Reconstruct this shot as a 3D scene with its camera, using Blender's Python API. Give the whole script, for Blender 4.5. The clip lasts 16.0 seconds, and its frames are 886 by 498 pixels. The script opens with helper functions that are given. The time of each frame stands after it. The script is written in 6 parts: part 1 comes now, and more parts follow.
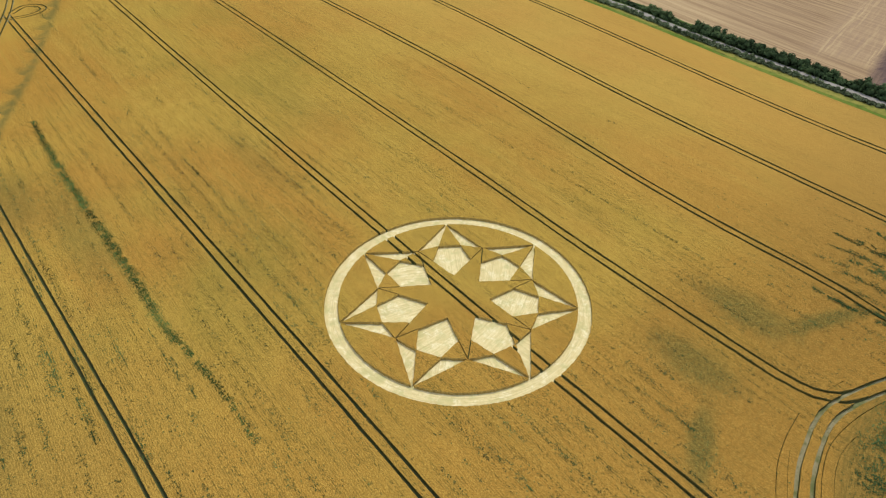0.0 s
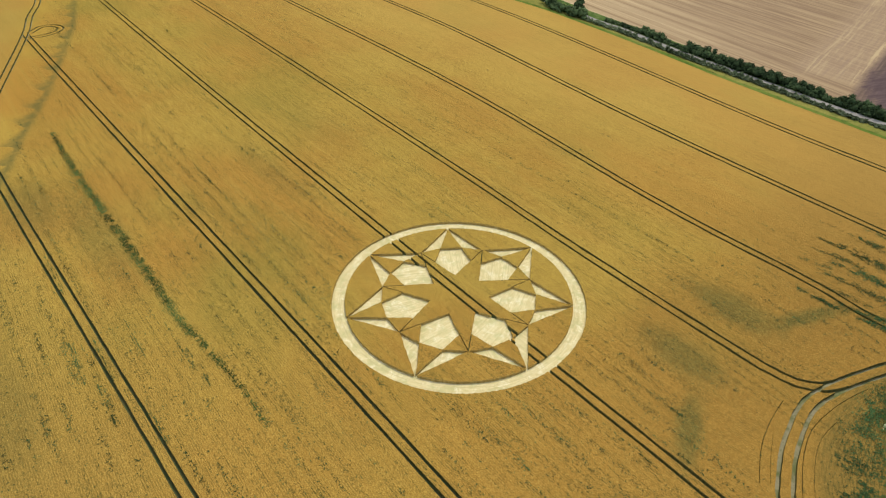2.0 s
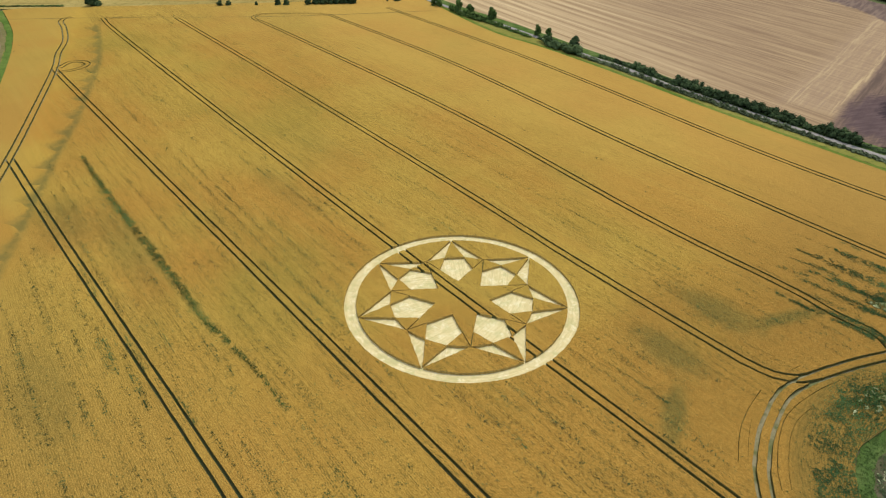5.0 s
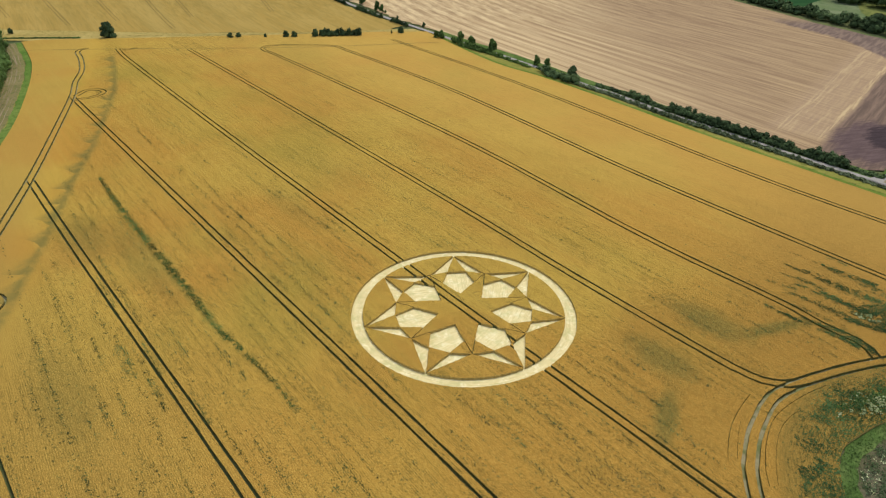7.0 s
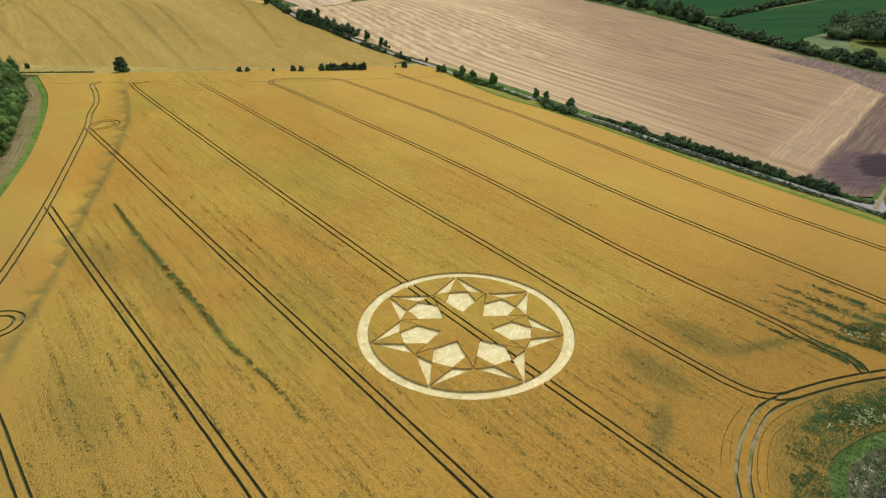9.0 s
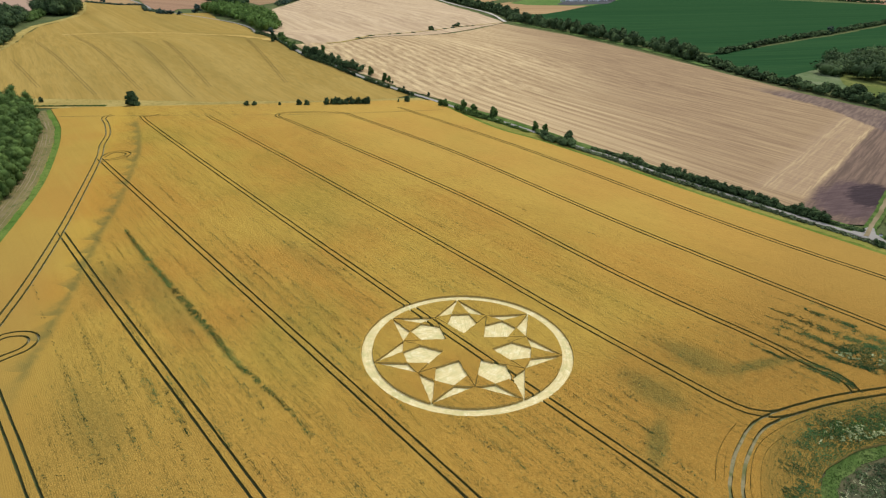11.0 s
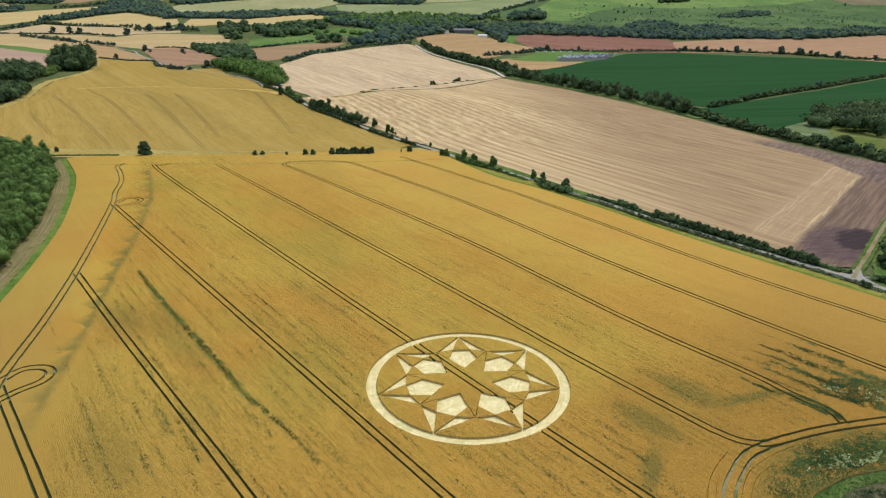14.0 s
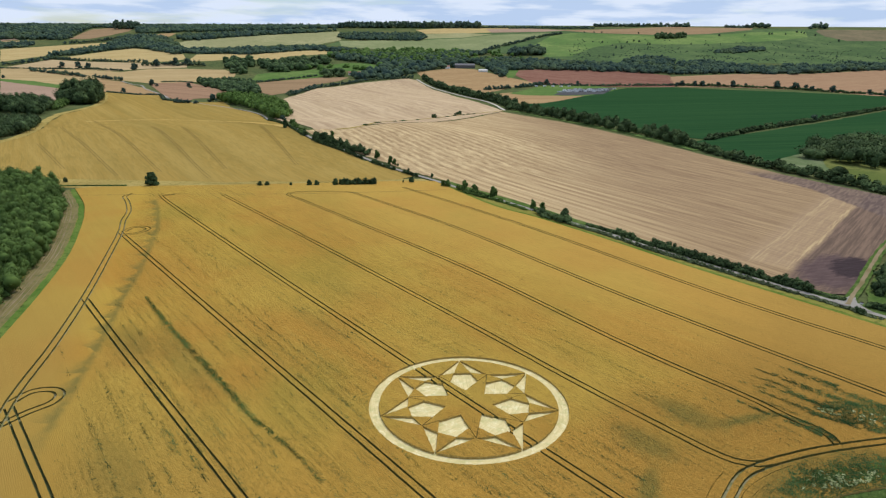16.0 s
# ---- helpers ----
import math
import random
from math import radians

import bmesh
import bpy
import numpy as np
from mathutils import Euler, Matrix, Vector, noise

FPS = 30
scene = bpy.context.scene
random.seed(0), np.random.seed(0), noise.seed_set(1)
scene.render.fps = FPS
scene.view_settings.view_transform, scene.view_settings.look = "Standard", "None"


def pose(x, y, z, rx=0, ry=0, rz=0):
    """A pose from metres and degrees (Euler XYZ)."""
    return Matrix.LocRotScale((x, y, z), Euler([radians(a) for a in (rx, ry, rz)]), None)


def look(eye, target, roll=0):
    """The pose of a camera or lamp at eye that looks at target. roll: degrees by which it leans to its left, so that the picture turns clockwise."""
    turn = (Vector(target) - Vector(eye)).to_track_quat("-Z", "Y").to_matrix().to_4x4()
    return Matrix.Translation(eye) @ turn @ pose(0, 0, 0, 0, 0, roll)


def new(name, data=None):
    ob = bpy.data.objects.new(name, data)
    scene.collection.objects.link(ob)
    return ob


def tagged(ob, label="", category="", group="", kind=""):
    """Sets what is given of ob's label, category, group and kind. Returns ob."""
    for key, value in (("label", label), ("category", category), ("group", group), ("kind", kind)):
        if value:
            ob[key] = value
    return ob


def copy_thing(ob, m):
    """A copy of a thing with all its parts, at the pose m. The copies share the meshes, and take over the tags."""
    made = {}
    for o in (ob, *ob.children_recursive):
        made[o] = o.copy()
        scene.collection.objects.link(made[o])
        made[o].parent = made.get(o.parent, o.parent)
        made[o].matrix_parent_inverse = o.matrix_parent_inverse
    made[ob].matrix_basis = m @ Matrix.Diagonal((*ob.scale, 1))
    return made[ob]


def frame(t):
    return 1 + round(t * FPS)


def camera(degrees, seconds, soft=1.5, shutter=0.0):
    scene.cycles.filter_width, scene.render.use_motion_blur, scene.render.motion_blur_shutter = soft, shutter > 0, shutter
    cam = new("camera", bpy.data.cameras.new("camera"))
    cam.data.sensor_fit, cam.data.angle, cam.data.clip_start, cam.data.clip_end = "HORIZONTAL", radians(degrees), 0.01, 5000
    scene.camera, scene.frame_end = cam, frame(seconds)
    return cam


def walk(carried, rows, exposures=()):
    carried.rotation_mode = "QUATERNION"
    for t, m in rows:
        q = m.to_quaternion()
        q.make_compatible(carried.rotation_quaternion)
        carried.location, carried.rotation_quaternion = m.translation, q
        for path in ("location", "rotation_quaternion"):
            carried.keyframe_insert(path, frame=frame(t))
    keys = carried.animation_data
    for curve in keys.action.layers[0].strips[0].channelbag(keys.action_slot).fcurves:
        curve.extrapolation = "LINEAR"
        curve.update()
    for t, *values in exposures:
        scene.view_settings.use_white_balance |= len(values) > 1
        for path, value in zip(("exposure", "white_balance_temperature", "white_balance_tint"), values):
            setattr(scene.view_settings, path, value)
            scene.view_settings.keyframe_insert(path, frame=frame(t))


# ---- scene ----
cam = camera(70.5, 16.0, soft=1.25)
PATH = [
    (0, (-4.335, -85.854, 83.079), (-4.31, -84.312, 81.806), 0.9),
    (0.5, (-4.507, -87.834, 83.142), (-4.483, -86.28, 81.884), 0.9),
    (1, (-4.594, -89.802, 83.237), (-4.57, -88.236, 81.993), 0.9),
    (1.5, (-4.632, -91.707, 83.342), (-4.608, -90.131, 82.112), 1.0),
    (2, (-4.699, -93.674, 83.453), (-4.675, -92.085, 82.239), 1.0),
    (2.5, (-4.786, -95.727, 83.565), (-4.764, -94.125, 82.367), 1.0),
    (3, (-4.884, -97.921, 83.669), (-4.862, -96.306, 82.489), 0.9),
    (3.5, (-4.924, -100.062, 83.768), (-4.902, -98.435, 82.605), 0.9),
    (4, (-5.021, -102.143, 83.866), (-5.001, -100.504, 82.72), 1.0),
    (6.3, (-5.359, -111.157, 84.45), (-5.348, -109.463, 83.387), 0.7),
    (6.5, (-5.388, -111.906, 84.48), (-5.376, -110.207, 83.426), 0.8),
    (7, (-5.485, -113.686, 84.613), (-5.475, -111.973, 83.582), 0.8),
    (7.5, (-5.481, -115.367, 84.743), (-5.474, -113.64, 83.734), 0.7),
    (8, (-5.493, -116.985, 84.824), (-5.488, -115.246, 83.837), 0.7),
    (8.5, (-5.593, -118.595, 84.865), (-5.589, -116.842, 83.901), 0.7),
    (9, (-5.683, -120.273, 84.921), (-5.68, -118.508, 83.981), 0.7),
    (11.5, (-5.895, -127.576, 85.042), (-5.898, -125.752, 84.222), 0.7),
    (12, (-5.905, -128.999, 85.055), (-5.909, -127.164, 84.259), 0.7),
    (12.5, (-5.951, -130.409, 85.103), (-5.956, -128.564, 84.332), 0.7),
    (13, (-5.954, -131.855, 85.13), (-5.96, -129.999, 84.384), 0.7),
    (13.5, (-5.975, -133.258, 85.155), (-5.982, -131.393, 84.434), 0.6),
    (14, (-6.017, -134.59, 85.166), (-6.024, -132.715, 84.47), 0.7),
    (14.5, (-6.099, -135.923, 85.168), (-6.107, -134.039, 84.498), 0.7),
    (15, (-6.119, -137.282, 85.168), (-6.128, -135.389, 84.525), 0.7),
    (15.5, (-6.112, -138.549, 85.152), (-6.122, -136.648, 84.532), 0.7),
    (16, (-6.029, -139.735, 85.121), (-6.041, -137.827, 84.521), 0.7),
]
walk(cam, [(t, look(e, g, r)) for t, e, g, r in PATH], [(0.0, -0.06, 6500, 10), (4.0, -0.05, 6500, 10), (9.0, -0.01, 6480, 10), (12.5, 0.0, 6360, 9), (14.5, 0.04, 6300, 9), (15.2, -0.02, 6270, 9), (16.0, -0.14, 6230, 9)])

from mathutils.geometry import delaunay_2d_cdt

# ---- light ----
SUN_AZIMUTH, SUN_HEIGHT = radians(28), radians(60)   # from +y towards +x
world = bpy.data.worlds.new("summer_sky")
scene.world = world
world.use_nodes = True
wn, wl = world.node_tree.nodes, world.node_tree.links
sky = wn.new("ShaderNodeTexSky")
sky.sky_type, sky.sun_disc = "NISHITA", False
sky.sun_elevation, sky.sun_rotation = SUN_HEIGHT, SUN_AZIMUTH
sky.air_density, sky.dust_density = 1.0, 0.4
wco, wmap, wno = wn.new("ShaderNodeTexCoord"), wn.new("ShaderNodeMapping"), wn.new("ShaderNodeTexNoise")
wmap.inputs["Scale"].default_value = (3.0, 3.0, 22.0)
wno.inputs["Scale"].default_value, wno.inputs["Detail"].default_value = 1.6, 7
wramp, wmix = wn.new("ShaderNodeValToRGB"), wn.new("ShaderNodeMixRGB")
wramp.color_ramp.elements[0].position, wramp.color_ramp.elements[1].position = 0.28, 0.44
wno2, wshade = wn.new("ShaderNodeTexNoise"), wn.new("ShaderNodeMixRGB")
wno2.inputs["Scale"].default_value, wno2.inputs["Detail"].default_value = 3.1, 6
wshade.inputs[1].default_value, wshade.inputs[2].default_value = (5.2, 6.4, 8.5, 1), (7.9, 8.5, 9.6, 1)
wramp2 = wn.new("ShaderNodeValToRGB")
wramp2.color_ramp.elements[0].position, wramp2.color_ramp.elements[1].position = 0.42, 0.58
wl.new(wco.outputs["Generated"], wmap.inputs[0])
wl.new(wmap.outputs[0], wno.inputs["Vector"])
wl.new(wno.outputs[0], wramp.inputs[0])
wl.new(wmap.outputs[0], wno2.inputs["Vector"])
wl.new(wno2.outputs[0], wramp2.inputs[0])
wl.new(wramp2.outputs[0], wshade.inputs[0])
wl.new(wshade.outputs[0], wmix.inputs[2])
wl.new(wramp.outputs[0], wmix.inputs[0])
wl.new(sky.outputs[0], wmix.inputs[1])
wcap = wn.new("ShaderNodeMixRGB")
wcap.blend_type = "DARKEN"
wcap.inputs[0].default_value, wcap.inputs[2].default_value = 1, (7.5, 8.2, 9.7, 1)
wl.new(wmix.outputs[0], wcap.inputs[1])
wl.new(wcap.outputs[0], wn["Background"].inputs[0])
wn["Background"].inputs[1].default_value = 0.108
sun = new("sun", bpy.data.lights.new("sun", "SUN"))
sun.data.energy, sun.data.angle, sun.data.color = 2.7, radians(10), (1.0, 0.93, 0.80)
sun.matrix_world = look((0, 0, 0), (-math.sin(SUN_AZIMUTH) * math.cos(SUN_HEIGHT), -math.cos(SUN_AZIMUTH) * math.cos(SUN_HEIGHT), -math.sin(SUN_HEIGHT)))

# ---- materials ----
ROWS = radians(-51.5)   # direction of the drill rows


class Mat:
    """A small builder of node materials."""

    def __init__(self, name, rough=0.95, spec=0.0):
        self.m = bpy.data.materials.new(name)
        self.m.use_nodes = True
        self.n, self.l = self.m.node_tree.nodes, self.m.node_tree.links
        self.b = self.n["Principled BSDF"]
        self.b.inputs["Roughness"].default_value = rough
        self.b.inputs["Specular IOR Level"].default_value = spec
        self.co = self.n.new("ShaderNodeTexCoord").outputs["Object"]

    def uv(self, name):
        u = self.n.new("ShaderNodeUVMap")
        u.uv_map = name
        return u.outputs[0]

    def mapped(self, scale=(1, 1, 1), angle=0.0, src=None, loc=(0, 0, 0)):
        """Coordinates turned so that x runs along the angle, then scaled."""
        a = self.n.new("ShaderNodeMapping")
        a.inputs["Rotation"].default_value = (0, 0, -angle)
        a.inputs["Location"].default_value = loc
        self.l.new(src or self.co, a.inputs[0])
        c = self.n.new("ShaderNodeMapping")
        c.inputs["Scale"].default_value = scale
        self.l.new(a.outputs[0], c.inputs[0])
        return c.outputs[0]

    def noise(self, vec, scale=1.0, detail=4.0, rough=0.55, dist=0.0):
        t = self.n.new("ShaderNodeTexNoise")
        t.inputs["Scale"].default_value, t.inputs["Detail"].default_value = scale, detail
        t.inputs["Roughness"].default_value, t.inputs["Distortion"].default_value = rough, dist
        self.l.new(vec, t.inputs["Vector"])
        return t.outputs[0]

    def wave(self, vec, scale, dist=2.0, dscale=1.0, axis="Y"):
        t = self.n.new("ShaderNodeTexWave")
        t.bands_direction = axis
        t.inputs["Scale"].default_value, t.inputs["Distortion"].default_value = scale, dist
        t.inputs["Detail"].default_value, t.inputs["Detail Scale"].default_value = 2, dscale
        self.l.new(vec, t.inputs["Vector"])
        return t.outputs["Fac"]

    def ramp(self, v, lo, hi, a=0.0, b=1.0):
        r = self.n.new("ShaderNodeMapRange")
        r.interpolation_type = "SMOOTHSTEP"
        r.inputs[1].default_value, r.inputs[2].default_value, r.inputs[3].default_value, r.inputs[4].default_value = lo, hi, a, b
        self.l.new(v, r.inputs[0])
        return r.outputs[0]

    def math(self, op, a, b):
        r = self.n.new("ShaderNodeMath")
        r.operation = op
        for k, v in enumerate((a, b)):
            if isinstance(v, (int, float)):
                r.inputs[k].default_value = v
            else:
                self.l.new(v, r.inputs[k])
        return r.outputs[0]

    def mix(self, f, a, b, kind="MIX"):
        r = self.n.new("ShaderNodeMixRGB")
        r.blend_type = kind
        for k, v in ((0, f), (1, a), (2, b)):
            if isinstance(v, (int, float)):
                r.inputs[k].default_value = v
            elif isinstance(v, tuple):
                r.inputs[k].default_value = (*v, 1)
            else:
                self.l.new(v, r.inputs[k])
        return r.outputs[0]

    def axis(self, vec, k):
        r = self.n.new("ShaderNodeSeparateXYZ")
        self.l.new(vec, r.inputs[0])
        return r.outputs[k]

    def island(self):
        return self.n.new("ShaderNodeNewGeometry").outputs["Random Per Island"]

    def one(self):
        return self.n.new("ShaderNodeObjectInfo").outputs["Random"]

    def done(self, colour, bump=None, strength=0.4, dist=0.1):
        if isinstance(colour, tuple):
            self.b.inputs["Base Color"].default_value = (*colour, 1)
        else:
            self.l.new(colour, self.b.inputs["Base Color"])
        if bump is not None:
            u = self.n.new("ShaderNodeBump")
            u.inputs["Strength"].default_value, u.inputs["Distance"].default_value = strength, dist
            self.l.new(bump, u.inputs["Height"])
            self.l.new(u.outputs[0], self.b.inputs["Normal"])
        return self.m


def wheat_material(name, angle):
    """Ripe standing wheat: drill rows, thin spots along the rows, greener and redder stretches."""
    k = Mat(name)
    flat = k.mapped()
    along = k.mapped((0.02, 0.3, 1), angle)
    gold, orange, olive, pale = (0.42, 0.268, 0.05), (0.40, 0.213, 0.04), (0.278, 0.21, 0.037), (0.49, 0.335, 0.072)
    # gold to orange at random, and eastwards to carry cloud shade as colour
    c = k.mix(k.ramp(k.math("ADD", k.noise(flat, 0.018, 3), k.ramp(k.axis(flat, 0), 10, 110, 0, 0.16)), 0.4, 0.62), gold, orange)
    c = k.mix(k.ramp(k.noise(k.mapped((0.6, 1, 1), angle, loc=(40, 9, 0)), 0.02, 4), 0.5, 0.72, 0, 0.8), c, olive)
    c = k.mix(k.ramp(k.noise(along, 1.0, 4), 0.45, 0.75, 0, 0.3), c, pale)
    c = k.mix(k.ramp(k.noise(along, 2.3, 3), 0.48, 0.72, 0, 0.22), c, olive)
    # riper brown to the southeast, darkened so the colour holds the cloud shade
    ripe_shade = k.math("SUBTRACT", k.axis(flat, 0), k.math("MULTIPLY", k.axis(flat, 1), 0.8))
    c = k.mix(k.ramp(k.math("ADD", ripe_shade, k.math("MULTIPLY", k.noise(flat, 0.04, 3), 50)), 44, 105, 0, 0.85), c, (0.262, 0.138, 0.03))
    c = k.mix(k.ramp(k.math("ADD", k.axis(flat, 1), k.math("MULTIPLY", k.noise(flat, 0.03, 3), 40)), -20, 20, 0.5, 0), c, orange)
    # lighter, pinker north and east: skylight on the wheat mixed into its colour
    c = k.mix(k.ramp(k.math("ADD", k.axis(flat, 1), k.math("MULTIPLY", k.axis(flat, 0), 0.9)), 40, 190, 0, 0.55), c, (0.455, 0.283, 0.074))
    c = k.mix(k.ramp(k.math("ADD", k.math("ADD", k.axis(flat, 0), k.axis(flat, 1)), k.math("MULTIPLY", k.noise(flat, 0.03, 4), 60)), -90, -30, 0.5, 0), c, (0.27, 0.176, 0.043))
    edge = k.noise(flat, 0.5, 4, 0.7)
    clumps = k.ramp(k.noise(k.mapped((0.7, 1.3, 1), angle, loc=(2, 6, 0)), 1.6, 4, 0.75), 0.36, 0.58, 0.6, 1.0)
    for x, y, sx, sy, turn, much in PATCHES:
        v = k.n.new("ShaderNodeVectorMath")
        v.operation = "LENGTH"
        a = k.n.new("ShaderNodeMapping")
        a.inputs["Location"].default_value = (-x, -y, 0)
        k.l.new(k.co, a.inputs[0])
        k.l.new(k.mapped((1 / sx, 1 / sy, 0), angle + radians(turn), src=a.outputs[0]), v.inputs[0])
        r = k.math("ADD", v.outputs[1], k.math("MULTIPLY", edge, 1.1))
        c = k.mix(k.math("MULTIPLY", k.ramp(r, 0.9, 2.0, much, 0), clumps), c, (0.125, 0.108, 0.029))
    side = k.axis(k.mapped((1, 1, 1), angle), 1)
    west = k.math("ADD", k.axis(flat, 0), k.math("MULTIPLY", k.axis(flat, 1), 0.4))
    near = k.math("MULTIPLY", k.ramp(side, 30, 110, 1, 0.4), k.ramp(west, -102, -92, 0.22, 1))
    rows = k.wave(k.mapped((0.35, 1, 1), angle), 0.85, 0.9, 1.6)
    broken = k.ramp(k.noise(k.mapped((0.3, 1.5, 1), angle), 1.0, 3), 0.4, 0.65)
    c = k.mix(k.math("MULTIPLY", k.ramp(rows, 0.0, 0.55, 0.62, 0.0), k.math("MULTIPLY", broken, near)), c, (0.15, 0.10, 0.022))
    grain = k.noise(k.mapped((0.75, 1.5, 1), angle), 7.0, 3, 0.8)
    c = k.mix(k.math("MULTIPLY", k.ramp(grain, 0.38, 0.5, 0.5, 0.0), near), c, (0.125, 0.078, 0.017))
    c = k.mix(k.math("MULTIPLY", k.ramp(grain, 0.51, 0.66, 0.0, 0.52), near), c, (0.68, 0.455, 0.105))
    thin = k.noise(k.mapped((2.4, 6.5, 1), angle), 1.0, 2, 0.65)
    lanes = k.ramp(k.noise(k.mapped((0.03, 1.6, 1), angle, loc=(0, 5, 0)), 1.0, 3), 0.47, 0.6)
    where = k.math("MULTIPLY", k.math("MULTIPLY", k.ramp(k.noise(k.mapped((0.03, 0.12, 1), angle), 1.0, 4), 0.34, 0.58), near), lanes)
    spots = k.math("MULTIPLY", k.ramp(thin, 0.53, 0.575), k.math("MAXIMUM", where, k.math("MULTIPLY", near, 0.3)))
    c = k.mix(k.math("MULTIPLY", spots, 0.8), c, (0.066, 0.07, 0.021))
    long = k.noise(k.mapped((0.12, 2.6, 1), angle, loc=(3, 17, 0)), 1.0, 3, 0.6)
    c = k.mix(k.math("MULTIPLY", k.math("MULTIPLY", k.ramp(long, 0.6, 0.7, 0, 0.14), k.ramp(west, -102, -92, 0.05, 1)), k.ramp(k.noise(along, 0.7, 3), 0.45, 0.62)), c, (0.15, 0.12, 0.03))
    # a band of unripe wheat with teeth towards the headland, where the drill was lifted
    spine = k.n.new("ShaderNodeValToRGB")
    stops = [(-40, -88), (-20, -96), (7, -103), (22, -107), (39, -112), (65, -120), (92, -127), (126, -138), (161, -150), (190, -163), (220, -178)]
    ramp_stops = spine.color_ramp.elements
    while len(ramp_stops) < len(stops):
        ramp_stops.new(0.5)
    for e, (y, x) in zip(ramp_stops, stops):
        e.position, v = (y + 40) / 260, (x + 180) / 100
        e.color = (v, v, v, 1)
    k.l.new(k.math("DIVIDE", k.math("ADD", k.axis(flat, 1), 40), 260), spine.inputs[0])
    u = k.math("SUBTRACT", k.math("SUBTRACT", k.math("MULTIPLY", spine.outputs[0], 100), 180), k.axis(flat, 0))
    u = k.math("ADD", u, k.math("MULTIPLY", k.math("SUBTRACT", k.noise(flat, 0.5, 3), 0.5), 1.6))
    pitch = k.math("ADD", k.math("DIVIDE", k.math("SUBTRACT", k.math("MULTIPLY", u, 0.35), k.axis(flat, 1)), 12.0), k.math("MULTIPLY", k.noise(flat, 0.03, 2), 2.0))
    tooth = k.math("ADD", k.math("MULTIPLY", k.math("POWER", k.math("FRACT", pitch, 0), 1.6), 6.2), 1.6)
    inside_tooth = k.ramp(k.math("DIVIDE", u, tooth), 0.1, 1.1, 1, 0)
    band = k.math("MULTIPLY", k.math("MULTIPLY", k.ramp(u, -2.0, 0.7), inside_tooth), k.ramp(k.axis(flat, 1), -34, -8))
    band = k.math("MULTIPLY", k.math("MULTIPLY", band, k.ramp(k.axis(flat, 1), 222, 212)), k.ramp(k.noise(flat, 0.35, 4, 0.7), 0.3, 0.6, 0.4, 0.85))
    c = k.mix(band, c, (0.155, 0.132, 0.038))
    c = k.mix(k.ramp(west, -112, -98, 0.45, 0), c, (0.335, 0.215, 0.056))
    # the corner drilled in curves round the rough ground: thin rows and weeds between
    from_x, from_y = k.math("SUBTRACT", k.axis(flat, 0), 88), k.math("MAXIMUM", k.math("ADD", k.axis(flat, 1), 56), 0)
    away = k.math("SQRT", k.math("ADD", k.math("MULTIPLY", from_x, from_x), k.math("MULTIPLY", from_y, from_y)), 0)
    around = k.math("MULTIPLY", k.math("ARCTAN2", from_y, from_x), 34)
    ring = k.n.new("ShaderNodeCombineXYZ")
    k.l.new(around, ring.inputs[0])
    k.l.new(away, ring.inputs[1])
    inner_part = k.ramp(away, 37.5, 40.5, 1, 0)
    curve_rows = k.ramp(k.noise(k.mapped((0.5, 3.0, 1), src=ring.outputs[0]), 1.0, 3, 0.65), 0.46, 0.6)
    c = k.mix(k.math("MULTIPLY", inner_part, 0.5), c, (0.19, 0.132, 0.034))
    c = k.mix(k.math("MULTIPLY", k.math("MULTIPLY", curve_rows, inner_part), k.ramp(away, 26, 38, 0.85, 0.35)), c, (0.05, 0.07, 0.021))
    h = k.math("ADD", k.math("MULTIPLY", rows, 0.2), grain)
    return k.done(c, k.math("SUBTRACT", h, spots), 0.6, 0.25)


def field_material(name, base, light, dark, angle, period=6.0, streak=0.6, patch=0.5, fine=0.5, wide=1.0, marks=None, bands=None):
    """Far field seen from above: streaks along its rows, patches and fine grain."""
    k = Mat(name)
    flat = k.mapped()
    c = k.mix(k.ramp(k.noise(k.mapped((0.006 / period, 1.0 / period, 1), angle), 1.0, 3, 0.65), 0.43, 0.6, 0, streak), base, light)
    c = k.mix(k.ramp(k.noise(k.mapped((0.012 / period, 2.0 / period, 1), angle, loc=(7, 3, 0)), 1.0, 3, 0.65), 0.48, 0.64, 0, streak), c, dark)
    drawn = k.mapped((0.08, 1.3, 1), angle)
    c = k.mix(k.ramp(k.noise(drawn, 0.012 * wide, 2), 0.45, 0.7, 0, patch), c, dark)
    c = k.mix(k.ramp(k.noise(drawn, 0.02 * wide, 2, 0.6), 0.45, 0.72, 0, patch), c, light)
    g = k.noise(k.mapped((0.035, 1.2, 1), angle), 0.9, 4, 0.7)
    c = k.mix(k.ramp(g, 0.35, 0.52, fine, 0.0), c, dark)
    if bands:
        swath, much = bands
        w = k.wave(k.mapped((0.04, 1, 1), angle), 0.314 / swath, 3.5, 0.4)
        gone = k.ramp(k.noise(k.mapped((0.004, 0.02, 1), angle), 1.0, 2), 0.35, 0.6, 0.35, 1)
        c = k.mix(k.math("MULTIPLY", k.ramp(w, 0.0, 0.55, much, 0), gone), c, dark)
        c = k.mix(k.math("MULTIPLY", k.ramp(w, 0.6, 1.0, 0, much * 0.8), gone), c, light)
    if marks:
        c = marks(k, c)
    return k.done(c, g, 0.4, 0.3)


